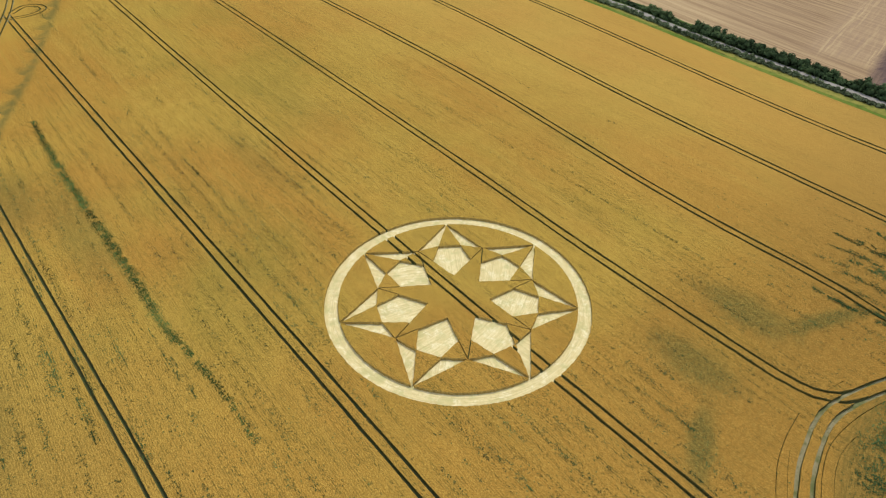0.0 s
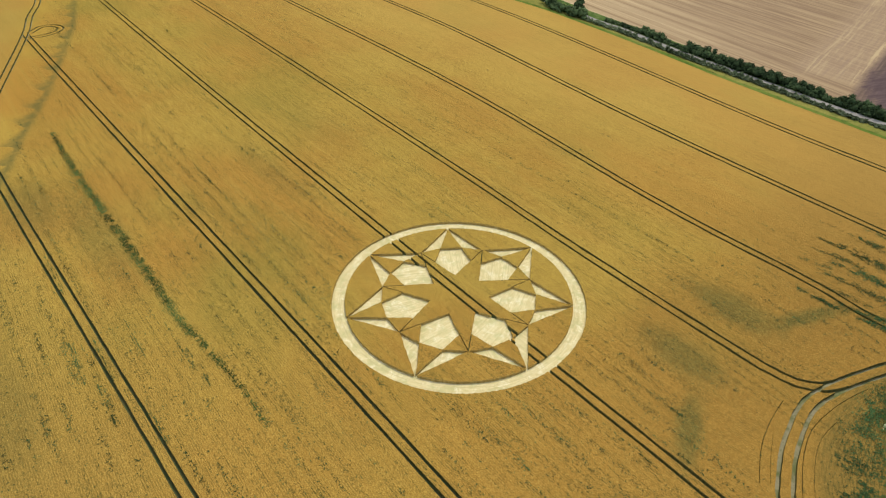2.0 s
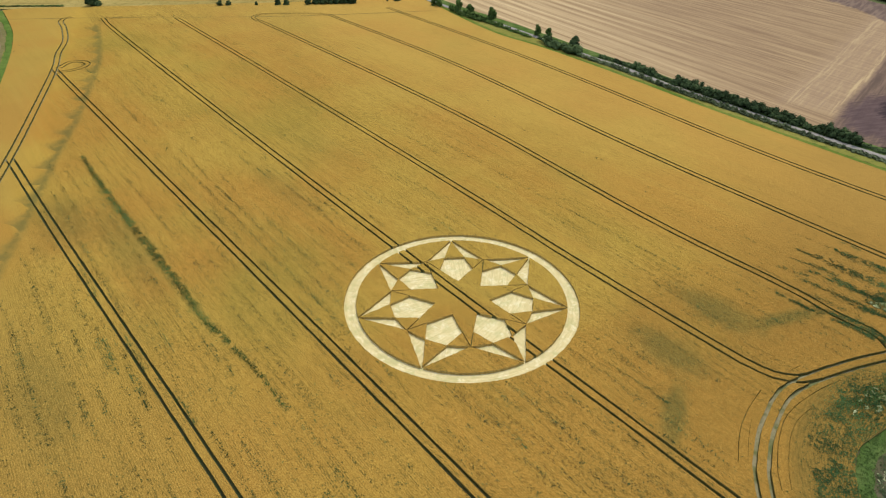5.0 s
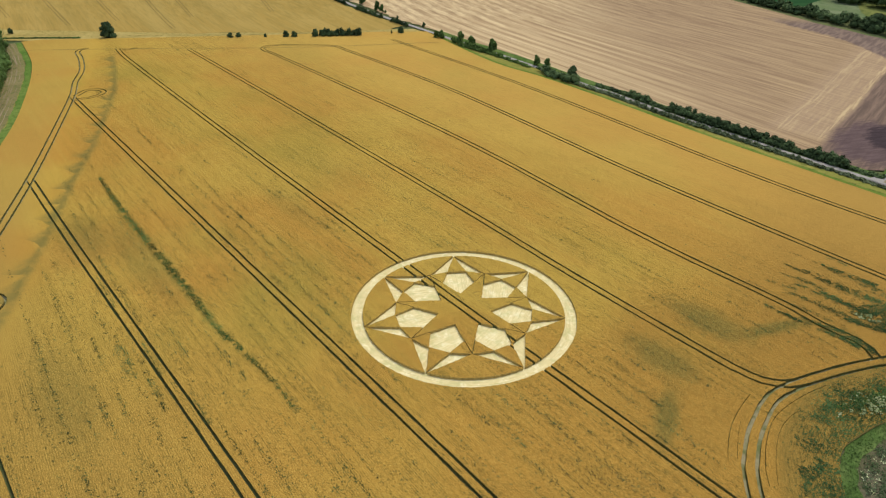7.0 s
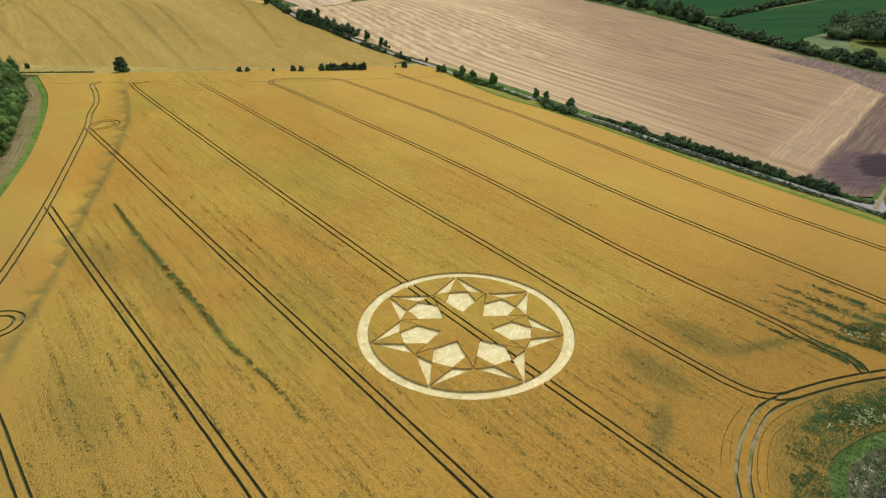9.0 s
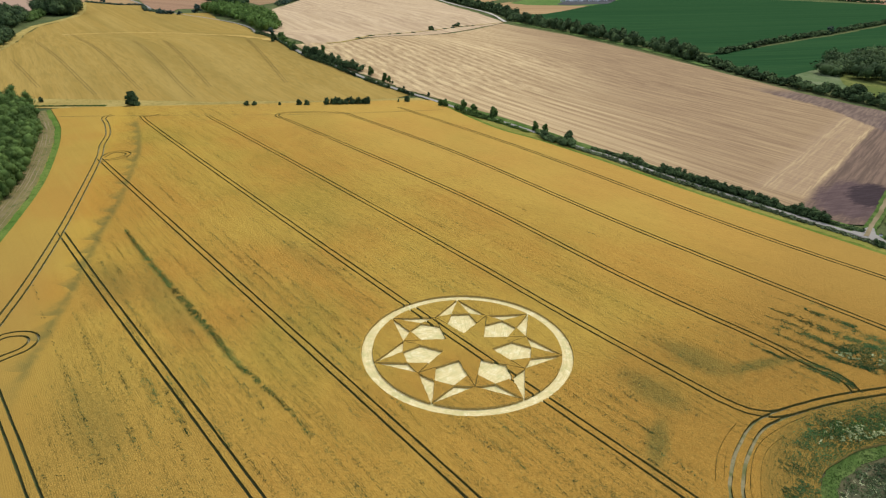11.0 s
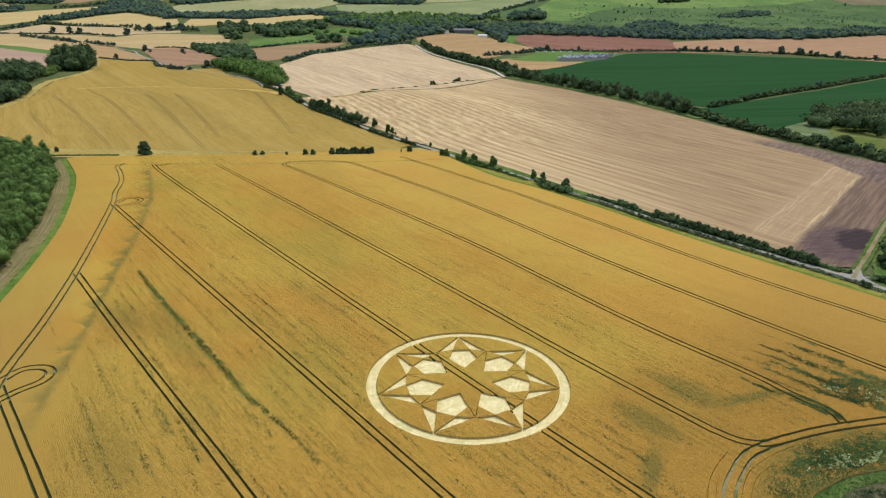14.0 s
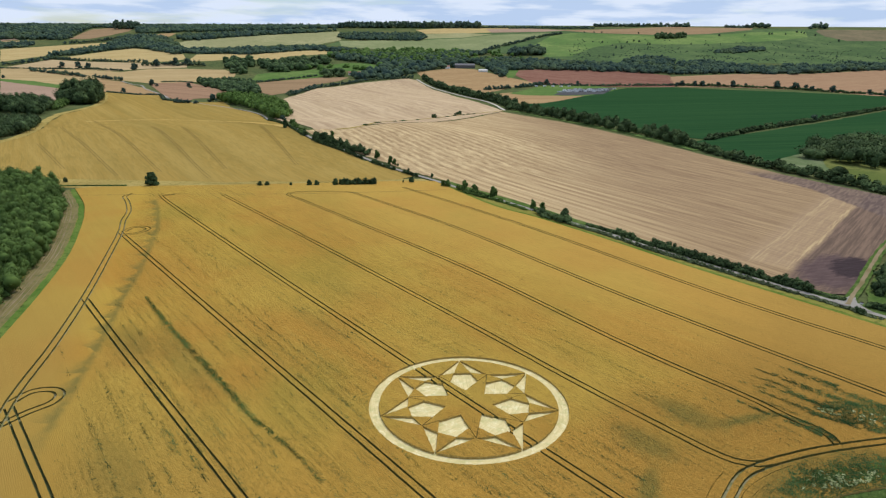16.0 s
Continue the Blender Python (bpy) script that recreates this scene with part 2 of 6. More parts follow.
def stubble_marks(k, c):
    """Worked headland at the stubble's eastern corner: straw lines across the rows, bare soil past them."""
    turn = radians(50)
    # browner eastwards, with the cloud shade over that side put into the stubble colour
    east = k.math("ADD", k.axis(k.co, 0), k.math("MULTIPLY", k.noise(k.mapped((0.3, 1, 1), radians(-59.5)), 0.02, 3), 70))
    c = k.mix(k.ramp(east, 62, 185, 0, 0.85), c, k.mix(k.ramp(k.noise(k.mapped((0.02, 0.6, 1), radians(-59.5)), 1.0, 4, 0.7), 0.4, 0.6), (0.2, 0.128, 0.078), (0.32, 0.222, 0.125)))
    at = k.n.new("ShaderNodeMapping")
    at.inputs["Location"].default_value = (-131, -126, 0)
    k.l.new(k.co, at.inputs[0])
    own = k.mapped((1, 1, 1), turn, src=at.outputs[0])
    u = k.math("MULTIPLY", k.axis(own, 1), -1)
    ragged_edge = k.noise(k.mapped((0.05, 0.25, 1), turn), 1.0, 4, 0.7)
    wander = k.noise(k.mapped((0.02, 0.1, 1), turn, loc=(4, 1, 0)), 1.0, 4, 0.7)
    shift = k.math("ADD", u, k.math("MULTIPLY", k.math("SUBTRACT", wander, 0.5), 6))
    lines = k.noise(k.mapped((0.05, 1.0, 1), turn), 1.0, 4, 0.7)
    head = k.math("MULTIPLY", k.ramp(shift, -9, 1), k.ramp(k.axis(own, 0), -14, 0))
    c = k.mix(k.math("MULTIPLY", head, 0.5), c, (0.335, 0.235, 0.145))
    c = k.mix(k.math("MULTIPLY", head, k.ramp(lines, 0.5, 0.62, 0, 0.25)), c, (0.43, 0.315, 0.18))
    c = k.mix(k.math("MULTIPLY", head, k.ramp(lines, 0.36, 0.47, 0.45, 0)), c, (0.26, 0.18, 0.125))
    worked = k.ramp(shift, 16, 18.5)
    c = k.mix(k.math("MULTIPLY", worked, 0.86), c, k.mix(k.ramp(k.noise(k.mapped((0.02, 0.5, 1), turn), 1.0, 5, 0.7), 0.38, 0.62), (0.085, 0.06, 0.052), (0.175, 0.118, 0.09)))
    hedge_side = k.n.new("ShaderNodeMapping")
    hedge_side.inputs["Location"].default_value = (-243, -335, 0)
    k.l.new(k.co, hedge_side.inputs[0])
    v = k.axis(k.mapped((1, 1, 1), radians(-70.8), src=hedge_side.outputs[0]), 1)
    near_hedge = k.math("ADD", v, k.math("MULTIPLY", k.math("SUBTRACT", ragged_edge, 0.5), 14))
    end = k.math("ADD", k.axis(k.co, 0), k.math("MULTIPLY", k.math("SUBTRACT", ragged_edge, 0.5), 9))
    soil = k.math("MULTIPLY", k.math("MAXIMUM", k.ramp(near_hedge, -26, -20), k.ramp(end, 236, 240)), k.ramp(k.axis(k.co, 1), 352, 318))
    tone = k.mix(k.ramp(k.noise(k.mapped((0.06, 0.5, 1), turn), 1.0, 5, 0.65), 0.4, 0.62), (0.105, 0.076, 0.07), (0.18, 0.13, 0.105))
    c = k.mix(k.math("MULTIPLY", soil, 0.85), c, tone)
    for low, high, much in ((-0.2, 0.7, 0.42), (2.6, 3.0, 0.25), (9.5, 10.0, 0.2), (15.0, 15.8, 0.65)):
        band = k.math("MULTIPLY", k.ramp(shift, low - 1.2, low), k.ramp(shift, high, high + 1.2, 1, 0))
        c = k.mix(k.math("MULTIPLY", k.math("MULTIPLY", band, k.math("MULTIPLY", head, k.ramp(soil, 0, 0.6, 1, 0))), k.ramp(lines, 0.42, 0.58, 0.05, much)), c, (0.50, 0.375, 0.20))
    fleck = k.noise(k.mapped((0.12, 0.7, 1), radians(20)), 1.0, 5, 0.75)
    for x, y, long, wide, much, tone in ((156, 108, 27, 13, 0.92, (0.088, 0.06, 0.058)), (166, 113, 16.5, 8, 0.94, (0.042, 0.031, 0.033))):
        damp = k.n.new("ShaderNodeMapping")
        damp.inputs["Location"].default_value = (-x, -y, 0)
        k.l.new(k.co, damp.inputs[0])
        r = k.n.new("ShaderNodeVectorMath")
        r.operation = "LENGTH"
        k.l.new(k.mapped((1 / long, 1 / wide, 0), turn, src=damp.outputs[0]), r.inputs[0])
        c = k.mix(k.ramp(k.math("ADD", r.outputs[1], k.math("ADD", k.math("MULTIPLY", k.math("SUBTRACT", ragged_edge, 0.5), 0.8), k.math("MULTIPLY", k.math("SUBTRACT", fleck, 0.5), 0.9))), 0.78, 1.16, much, 0), c, k.mix(k.ramp(fleck, 0.42, 0.62, 0, 0.45), tone, tuple(1.7 * w for w in tone)))
    return c


def grass_material(name, base, light, dark, scale=1.0):
    k = Mat(name)
    flat = k.mapped()
    c = k.mix(k.ramp(k.noise(flat, 0.05 * scale, 5, 0.6), 0.4, 0.65), base, light)
    c = k.mix(k.ramp(k.noise(flat, 0.4 * scale, 5, 0.65), 0.45, 0.68, 0, 0.8), c, dark)
    g = k.noise(flat, 2.5 * scale, 3, 0.7)
    c = k.mix(k.ramp(g, 0.35, 0.5, 0.5, 0), c, dark)
    return k.done(c, g, 0.5, 0.2)


def leaf_material(name, a, b, c3):
    """Foliage whose sprays differ from one another and from clump to clump."""
    k = Mat(name, 0.85, 0.06)
    c = k.mix(k.island(), a, b)
    c = k.mix(k.ramp(k.noise(k.mapped(), 0.35, 3), 0.45, 0.65, 0, 0.7), c, c3)
    c = k.mix(k.ramp(k.noise(k.mapped(), 0.085, 2), 0.40, 0.56, 0.75, 0), c, tuple(0.55 * v for v in a))
    c = k.mix(k.ramp(k.noise(k.mapped(loc=(31, 17, 5)), 0.07, 2), 0.52, 0.66, 0, 0.7), c, tuple(1.35 * v for v in b))
    c = k.mix(k.ramp(k.one(), 0, 1, 0.0, 0.35), c, b)
    return k.done(c)


# greener, damper stretches of the crop: place, half sizes, turn from the rows, strength
PATCHES = [(54, -3.5, 9.5, 4.6, 0, .85), (40, -16, 8, 4.4, 0, .8), (36, -32, 8, 2.2, -62, .95), (67, -6, 9.5, 2.0, 68, .9), (-100, 30, 14, 6, 0, .6), (-50, 50, 18, 4, 0, .3), (-80, 20, 24, 5, 0, .5), (-40, 75, 20, 6, 0, .2), (-75, -28, 16, 5, 0, .45)]
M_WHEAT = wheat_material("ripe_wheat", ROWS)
k = Mat("wheat_stems")
M_STEMS = k.done(k.mix(k.ramp(k.noise(k.mapped((7, 7, 0.8)), 1.0, 4, 0.7), 0.4, 0.62), (0.26, 0.187, 0.06), (0.48, 0.345, 0.11)))

# greener track-side stems, with the narrow ruts' shade also put into their colour
k = Mat("green_shaded_stems")
M_SHADESTEMS = k.done(k.mix(k.ramp(k.noise(k.mapped((7, 7, 0.8)), 1.0, 4, 0.7), 0.4, 0.62), (0.085, 0.09, 0.032), (0.195, 0.155, 0.05)))

k = Mat("flattened_straw", 0.8, 0.1)
lay = k.uv("lay")
c = k.mix(k.ramp(k.noise(k.mapped((0.2, 2.6, 1), src=lay), 1.0, 5, 0.65, 1.6), 0.35, 0.65), (0.58, 0.47, 0.215), (0.71, 0.605, 0.325))
c = k.mix(k.ramp(k.noise(k.mapped((0.4, 4.5, 1), src=lay, loc=(5, 2, 0)), 1.0, 4, 0.7, 2.0), 0.52, 0.72, 0, 0.5), c, (0.43, 0.34, 0.15))
c = k.mix(k.ramp(k.noise(k.mapped(), 0.35, 4, 0.6), 0.46, 0.66, 0, 0.65), c, (0.45, 0.42, 0.18))
c = k.mix(k.ramp(k.noise(k.mapped(loc=(9, 4, 0)), 0.5, 5, 0.7, 0.8), 0.5, 0.66, 0, 0.7), c, (0.78, 0.70, 0.44))
c = k.mix(k.ramp(k.noise(k.mapped(), 2.2, 4, 0.7), 0.54, 0.7, 0, 0.5), c, (0.40, 0.33, 0.13))
c = k.mix(k.ramp(k.noise(k.mapped((0.03, 3.4, 1), src=lay, loc=(2, 8, 0)), 1.0, 3, 0.6), 0.5, 0.66, 0, 0.5), c, (0.44, 0.35, 0.155))
M_STRAW = k.done(c, k.noise(k.mapped((0.4, 7, 1), src=lay), 1.0, 4, 0.7), 0.5, 0.08)

k = Mat("wheel_track_soil")
c = k.mix(k.ramp(k.noise(k.mapped(), 0.5, 4), 0.4, 0.65), (0.10, 0.10, 0.042), (0.075, 0.098, 0.036))
M_RUT = k.done(c, k.noise(k.mapped(), 4, 3), 0.5, 0.1)
M_HILLRUT = Mat("hill_wheel_soil").done((0.22, 0.155, 0.05))
k = Mat("headland_track_chalk")
c = k.mix(k.ramp(k.noise(k.mapped(), 0.3, 4), 0.4, 0.65), (0.29, 0.255, 0.15), (0.14, 0.155, 0.06))
c = k.mix(k.ramp(k.noise(k.mapped(), 2.0, 5, 0.7), 0.5, 0.64, 0, 0.7), c, (0.11, 0.125, 0.045))
M_HEADLAND = k.done(c, k.noise(k.mapped(), 4, 3), 0.5, 0.1)

M_GROUND = grass_material("downland_grass", (0.092, 0.115, 0.045), (0.14, 0.145, 0.058), (0.05, 0.07, 0.032), 0.25)
M_VERGE = grass_material("mown_grass", (0.092, 0.16, 0.03), (0.15, 0.20, 0.046), (0.05, 0.098, 0.02))
M_VERGE_DRY = grass_material("yellowing_grass", (0.108, 0.16, 0.027), (0.165, 0.195, 0.04), (0.06, 0.098, 0.02))
M_LUSH = grass_material("lush_grass", (0.075, 0.125, 0.03), (0.14, 0.185, 0.055), (0.035, 0.06, 0.018), 3.0)
M_ROUGH = grass_material("rough_grass", (0.21, 0.20, 0.045), (0.27, 0.235, 0.06), (0.10, 0.125, 0.028))
M_DRYGRASS = grass_material("dry_grass", (0.34, 0.255, 0.08), (0.42, 0.32, 0.11), (0.19, 0.16, 0.045))
M_PALELINE = grass_material("pale_wheat_strip", (0.42, 0.285, 0.085), (0.47, 0.33, 0.115), (0.37, 0.24, 0.062))
M_WEEDY = grass_material("weedy_ground", (0.095, 0.088, 0.045), (0.15, 0.13, 0.08), (0.045, 0.05, 0.022), 1.6)
M_HILLWHEAT = field_material("hill_wheat", (0.312, 0.208, 0.055), (0.375, 0.262, 0.08), (0.21, 0.155, 0.043), radians(-56.5), 5, 0.4, 0.55, 0.4, 1.6, bands=(15, 0.14))
M_STUBBLE = field_material("pale_stubble", (0.405, 0.288, 0.156), (0.62, 0.475, 0.265), (0.225, 0.147, 0.082), radians(-59.5), 4, 0.6, 0.25, 0.45, marks=stubble_marks, bands=(8.5, 0.42))
M_STUBBLE_B = field_material("pale_stubble_hill", (0.44, 0.325, 0.198), (0.57, 0.435, 0.28), (0.28, 0.19, 0.122), radians(-66), 10, 0.5, 0.35, 0.12, bands=(14, 0.24))
M_GREENCROP = field_material("green_crop", (0.023, 0.064, 0.024), (0.034, 0.079, 0.028), (0.015, 0.047, 0.018), radians(20), 10, 0.5, 0.3, 0.3)
M_TAN = field_material("tan_stubble", (0.335, 0.218, 0.108), (0.41, 0.285, 0.15), (0.255, 0.16, 0.08), radians(30), 12, 0.6, 0.4, 0.3)
M_TANRED = field_material("reddish_tan_stubble", (0.31, 0.19, 0.112), (0.365, 0.24, 0.14), (0.25, 0.15, 0.09), radians(20), 12, 0.6, 0.4, 0.3)
M_PINKGOLD = field_material("pale_far_stubble", (0.43, 0.319, 0.177), (0.497, 0.381, 0.219), (0.347, 0.248, 0.136), radians(10), 12, 0.6, 0.4, 0.2)
M_PALETAN = field_material("pale_tan_stubble", (0.398, 0.29, 0.143), (0.464, 0.347, 0.181), (0.306, 0.215, 0.102), radians(15), 12, 0.6, 0.4, 0.2)
M_BROWN = field_material("brown_stubble", (0.27, 0.178, 0.10), (0.33, 0.225, 0.13), (0.205, 0.135, 0.075), radians(20), 12, 0.6, 0.5, 0.3)
# yellowish pasture, made paler to put the sunlight on that slope into colour
M_SUNPALEPASTURE = grass_material("sun_paled_pasture", (0.2, 0.225, 0.105), (0.27, 0.28, 0.14), (0.155, 0.185, 0.085), 0.12)
M_DRYHILL = grass_material("dry_hill_grass", (0.165, 0.14, 0.085), (0.22, 0.175, 0.105), (0.115, 0.105, 0.06), 0.2)
M_BROWNRED = field_material("red_brown_stubble", (0.285, 0.172, 0.105), (0.34, 0.22, 0.135), (0.215, 0.125, 0.08), radians(-35), 9, 0.7, 0.4, 0.2)
M_THISTLE = grass_material("grey_green_pasture", (0.11, 0.145, 0.062), (0.215, 0.23, 0.135), (0.075, 0.115, 0.045), 0.35)
M_OLIVE = grass_material("olive_pasture", (0.105, 0.13, 0.036), (0.165, 0.175, 0.052), (0.068, 0.092, 0.028), 0.3)
M_GRAVEL = field_material("grey_gravel", (0.075, 0.075, 0.078), (0.12, 0.12, 0.12), (0.05, 0.05, 0.053), radians(0), 10, 0.4, 0.6, 0.3)
M_GOLD = field_material("golden_far_crop", (0.423, 0.313, 0.14), (0.491, 0.381, 0.184), (0.339, 0.246, 0.103), radians(15), 14, 0.6, 0.4, 0.3)
M_RED = field_material("red_brown_soil", (0.20, 0.10, 0.07), (0.27, 0.15, 0.11), (0.15, 0.07, 0.052), radians(-30), 12, 0.6, 0.4, 0.3)
M_PINK = field_material("pink_brown_stubble", (0.33, 0.225, 0.16), (0.40, 0.285, 0.21), (0.25, 0.165, 0.115), radians(10), 12, 0.6, 0.4, 0.2)
M_MEADOW = grass_material("green_meadow", (0.098, 0.165, 0.045), (0.145, 0.2, 0.062), (0.068, 0.12, 0.036), 0.15)
M_DRYMEADOW = grass_material("dry_meadow", (0.27, 0.26, 0.13), (0.34, 0.315, 0.165), (0.21, 0.215, 0.1), 0.12)
M_HILLGRASS = grass_material("hill_pasture", (0.08, 0.124, 0.05), (0.12, 0.17, 0.066), (0.055, 0.084, 0.044), 0.16)
# brighter green than the hill pasture: a patch of sun held in the colour
M_SUNPASTURE = grass_material("sunlit_pasture", (0.112, 0.182, 0.056), (0.18, 0.24, 0.078), (0.086, 0.136, 0.05), 0.12)
k = Mat("worn_asphalt", 0.9, 0.1)
M_ROAD = k.done(k.mix(k.noise(k.mapped(), 0.5, 5), (0.22, 0.20, 0.175), (0.31, 0.285, 0.25)), k.noise(k.mapped(), 8, 2), 0.3, 0.02)
k = Mat("white_chalk", 0.9)
M_CHALK = k.done(k.mix(k.noise(k.mapped(), 0.2, 5), (0.40, 0.36, 0.30), (0.54, 0.50, 0.43)), k.noise(k.mapped(), 2, 3), 0.3, 0.05)
k = Mat("chalk_rut")
c = k.mix(k.ramp(k.noise(k.mapped(), 0.06, 4, 0.6), 0.38, 0.62), (0.27, 0.205, 0.13), (0.18, 0.145, 0.075))
M_TRACK = grass_material("track_grass", (0.18, 0.152, 0.062), (0.245, 0.195, 0.09), (0.092, 0.112, 0.036), 0.8)
M_RUTPALE = k.done(k.mix(k.ramp(k.noise(k.mapped(), 1.2, 4, 0.7), 0.46, 0.64, 0, 0.45), c, (0.2, 0.17, 0.08)))

M_LEAF = leaf_material("broadleaf", (0.042, 0.083, 0.022), (0.105, 0.16, 0.04), (0.07, 0.125, 0.03))
M_LEAF_DARK = leaf_material("dark_foliage", (0.03, 0.055, 0.024), (0.078, 0.116, 0.044), (0.05, 0.082, 0.032))
M_LEAF_BRIGHT = leaf_material("light_foliage", (0.05, 0.105, 0.025), (0.115, 0.185, 0.042), (0.08, 0.15, 0.033))
M_LEAF_GREY = leaf_material("grey_green_scrub", (0.06, 0.085, 0.04), (0.155, 0.185, 0.095), (0.08, 0.11, 0.05))
# far trees and hedges: blue-grey tint puts the distance haze into the leaf colour
k = Mat("hazed_far_foliage")
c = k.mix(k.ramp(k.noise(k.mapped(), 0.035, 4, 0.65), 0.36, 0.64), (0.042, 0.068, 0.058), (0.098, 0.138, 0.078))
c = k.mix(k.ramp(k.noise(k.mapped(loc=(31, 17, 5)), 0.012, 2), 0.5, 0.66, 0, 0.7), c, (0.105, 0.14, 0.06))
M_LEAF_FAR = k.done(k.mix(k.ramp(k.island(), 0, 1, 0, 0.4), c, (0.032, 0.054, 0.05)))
M_WEED = leaf_material("field_weeds", (0.035, 0.074, 0.026), (0.08, 0.14, 0.044), (0.048, 0.1, 0.032))
M_THIN = leaf_material("thin_crop_weeds", (0.034, 0.048, 0.018), (0.07, 0.088, 0.028), (0.042, 0.066, 0.022))
M_FLOWER = leaf_material("white_flowers", (0.38, 0.42, 0.17), (0.64, 0.65, 0.38), (0.22, 0.28, 0.08))
M_BARK = Mat("bark", 0.9).done((0.09, 0.07, 0.05))
k = Mat("sheet_roof", 0.8, 0.2)
M_ROOF = k.done(k.mix(k.wave(k.mapped(), 1.2, 0.3), (0.11, 0.105, 0.11), (0.16, 0.155, 0.16)))
k = Mat("clay_tiles", 0.85)
M_TILE = k.done(k.mix(k.noise(k.mapped(), 0.8, 4), (0.28, 0.15, 0.11), (0.38, 0.23, 0.17)))
k = Mat("pale_plaster", 0.85)
M_WALL = k.done(k.mix(k.noise(k.mapped(), 0.6, 4), (0.60, 0.57, 0.52), (0.72, 0.70, 0.66)))
k = Mat("dark_cladding", 0.8)
M_CLAD = k.done(k.mix(k.noise(k.mapped(), 0.5, 4), (0.09, 0.085, 0.08), (0.15, 0.14, 0.13)))
M_WINDOW = Mat("window_glass", 0.1, 0.5).done((0.03, 0.04, 0.05))
k = Mat("painted_metal", 0.4, 0.5)
M_METAL = k.done(k.mix(k.one(), (0.86, 0.86, 0.86), (0.45, 0.47, 0.50)))
M_TYRE = Mat("rubber", 0.9).done((0.02, 0.02, 0.02))


# ---- terrain ----
def smooth(a):
    a = min(1.0, max(0.0, a))
    return a * a * (3 - 2 * a)


def height(x, y):
    """Lie of the land: flat valley floor, a low wheat hill, a swell under the stubble, downs behind that rise to the east."""
    d = y + 140
    z = 218 * smooth((d - 1500) / 2000)
    z += 15 * math.exp(-((x + 130) / 230) ** 2 - ((d - 630) / 130) ** 2) * smooth((d - 395) / 120)
    z += 0.0068 * x * smooth((d - 2600) / 700)
    z += 9 * math.exp(-((x + 90) / 200) ** 2 - ((d - 1020) / 190) ** 2)
    return z


def mesh_of(name, verts, faces, materials, index=None, smooth_shade=False):
    me = bpy.data.meshes.new(name)
    me.from_pydata([tuple(v) for v in verts], [], [tuple(f) for f in faces])
    for m in materials if isinstance(materials, (list, tuple)) else [materials]:
        me.materials.append(m)
    if index is not None:
        me.polygons.foreach_set("material_index", index)
    if smooth_shade:
        me.shade_smooth()
    return me


def quads_mesh(name, v, material):
    """One mesh of separate quads from an array of corners (n, 4, 3)."""
    n = len(v)
    me = bpy.data.meshes.new(name)
    me.vertices.add(4 * n)
    me.vertices.foreach_set("co", np.asarray(v, np.float32).ravel())
    me.loops.add(4 * n)
    me.loops.foreach_set("vertex_index", np.arange(4 * n, dtype=np.int32))
    me.polygons.add(n)
    me.polygons.foreach_set("loop_start", np.arange(0, 4 * n, 4, dtype=np.int32))
    me.update(calc_edges=True)
    me.materials.append(material)
    return me


def part(name, me, parent, label=""):
    ob = new(name, me)
    ob.parent = parent
    return tagged(ob, label)


def dense(poly, step, closed=True):
    """The outline with more corners, no edge longer than step."""
    out = []
    n = len(poly)
    for i in range(n if closed else n - 1):
        a, b = Vector(poly[i]), Vector(poly[(i + 1) % n])
        m = max(1, math.ceil((b - a).length / step))
        out += [a.lerp(b, j / m) for j in range(m)]
    return out if closed else out + [Vector(poly[-1])]


def curved(points, step=6.0):
    """A smooth line through the points."""
    p = [Vector(q) for q in points]
    p = [2 * p[0] - p[1]] + p + [2 * p[-1] - p[-2]]
    out = []
    for i in range(1, len(p) - 2):
        m = max(1, math.ceil((p[i + 1] - p[i]).length / step))
        for j in range(m):
            t = j / m
            out.append(0.5 * (2 * p[i] + (p[i + 1] - p[i - 1]) * t + (2 * p[i - 1] - 5 * p[i] + 4 * p[i + 1] - p[i + 2]) * t * t
                              + (3 * p[i] - p[i - 1] - 3 * p[i + 1] + p[i + 2]) * t ** 3))
    return out + [p[-2]]


def beside(line, d):
    """The line shifted sideways by d, to the right of its way."""
    out = []
    for i, p in enumerate(line):
        w = (line[min(i + 1, len(line) - 1)] - line[max(i - 1, 0)]).normalized()
        out.append(p + Vector((w.y, -w.x)) * d)
    return out


def drape(name, poly, material, up=0.1, step=25.0, label="", jitter=0.0):
    """A field or strip of ground laid over the land."""
    rim = dense(poly, step)
    if jitter:
        rim = [p + Vector((random.uniform(-1, 1), random.uniform(-1, 1))) * jitter for p in rim]
    xs, ys = [p.x for p in rim], [p.y for p in rim]
    pts = list(rim)
    x = min(xs) + step / 2
    while x < max(xs):
        y = min(ys) + step / 2
        while y < max(ys):
            pts.append(Vector((x, y)))
            y += step
        x += step
    v, e, f, *_ = delaunay_2d_cdt(pts, [], [list(range(len(rim)))], 1, 1e-4)
    ob = new(name, mesh_of(name, [(p.x, p.y, height(p.x, p.y) + up) for p in v], f, material, smooth_shade=True))
    return tagged(ob, label, kind="structure")


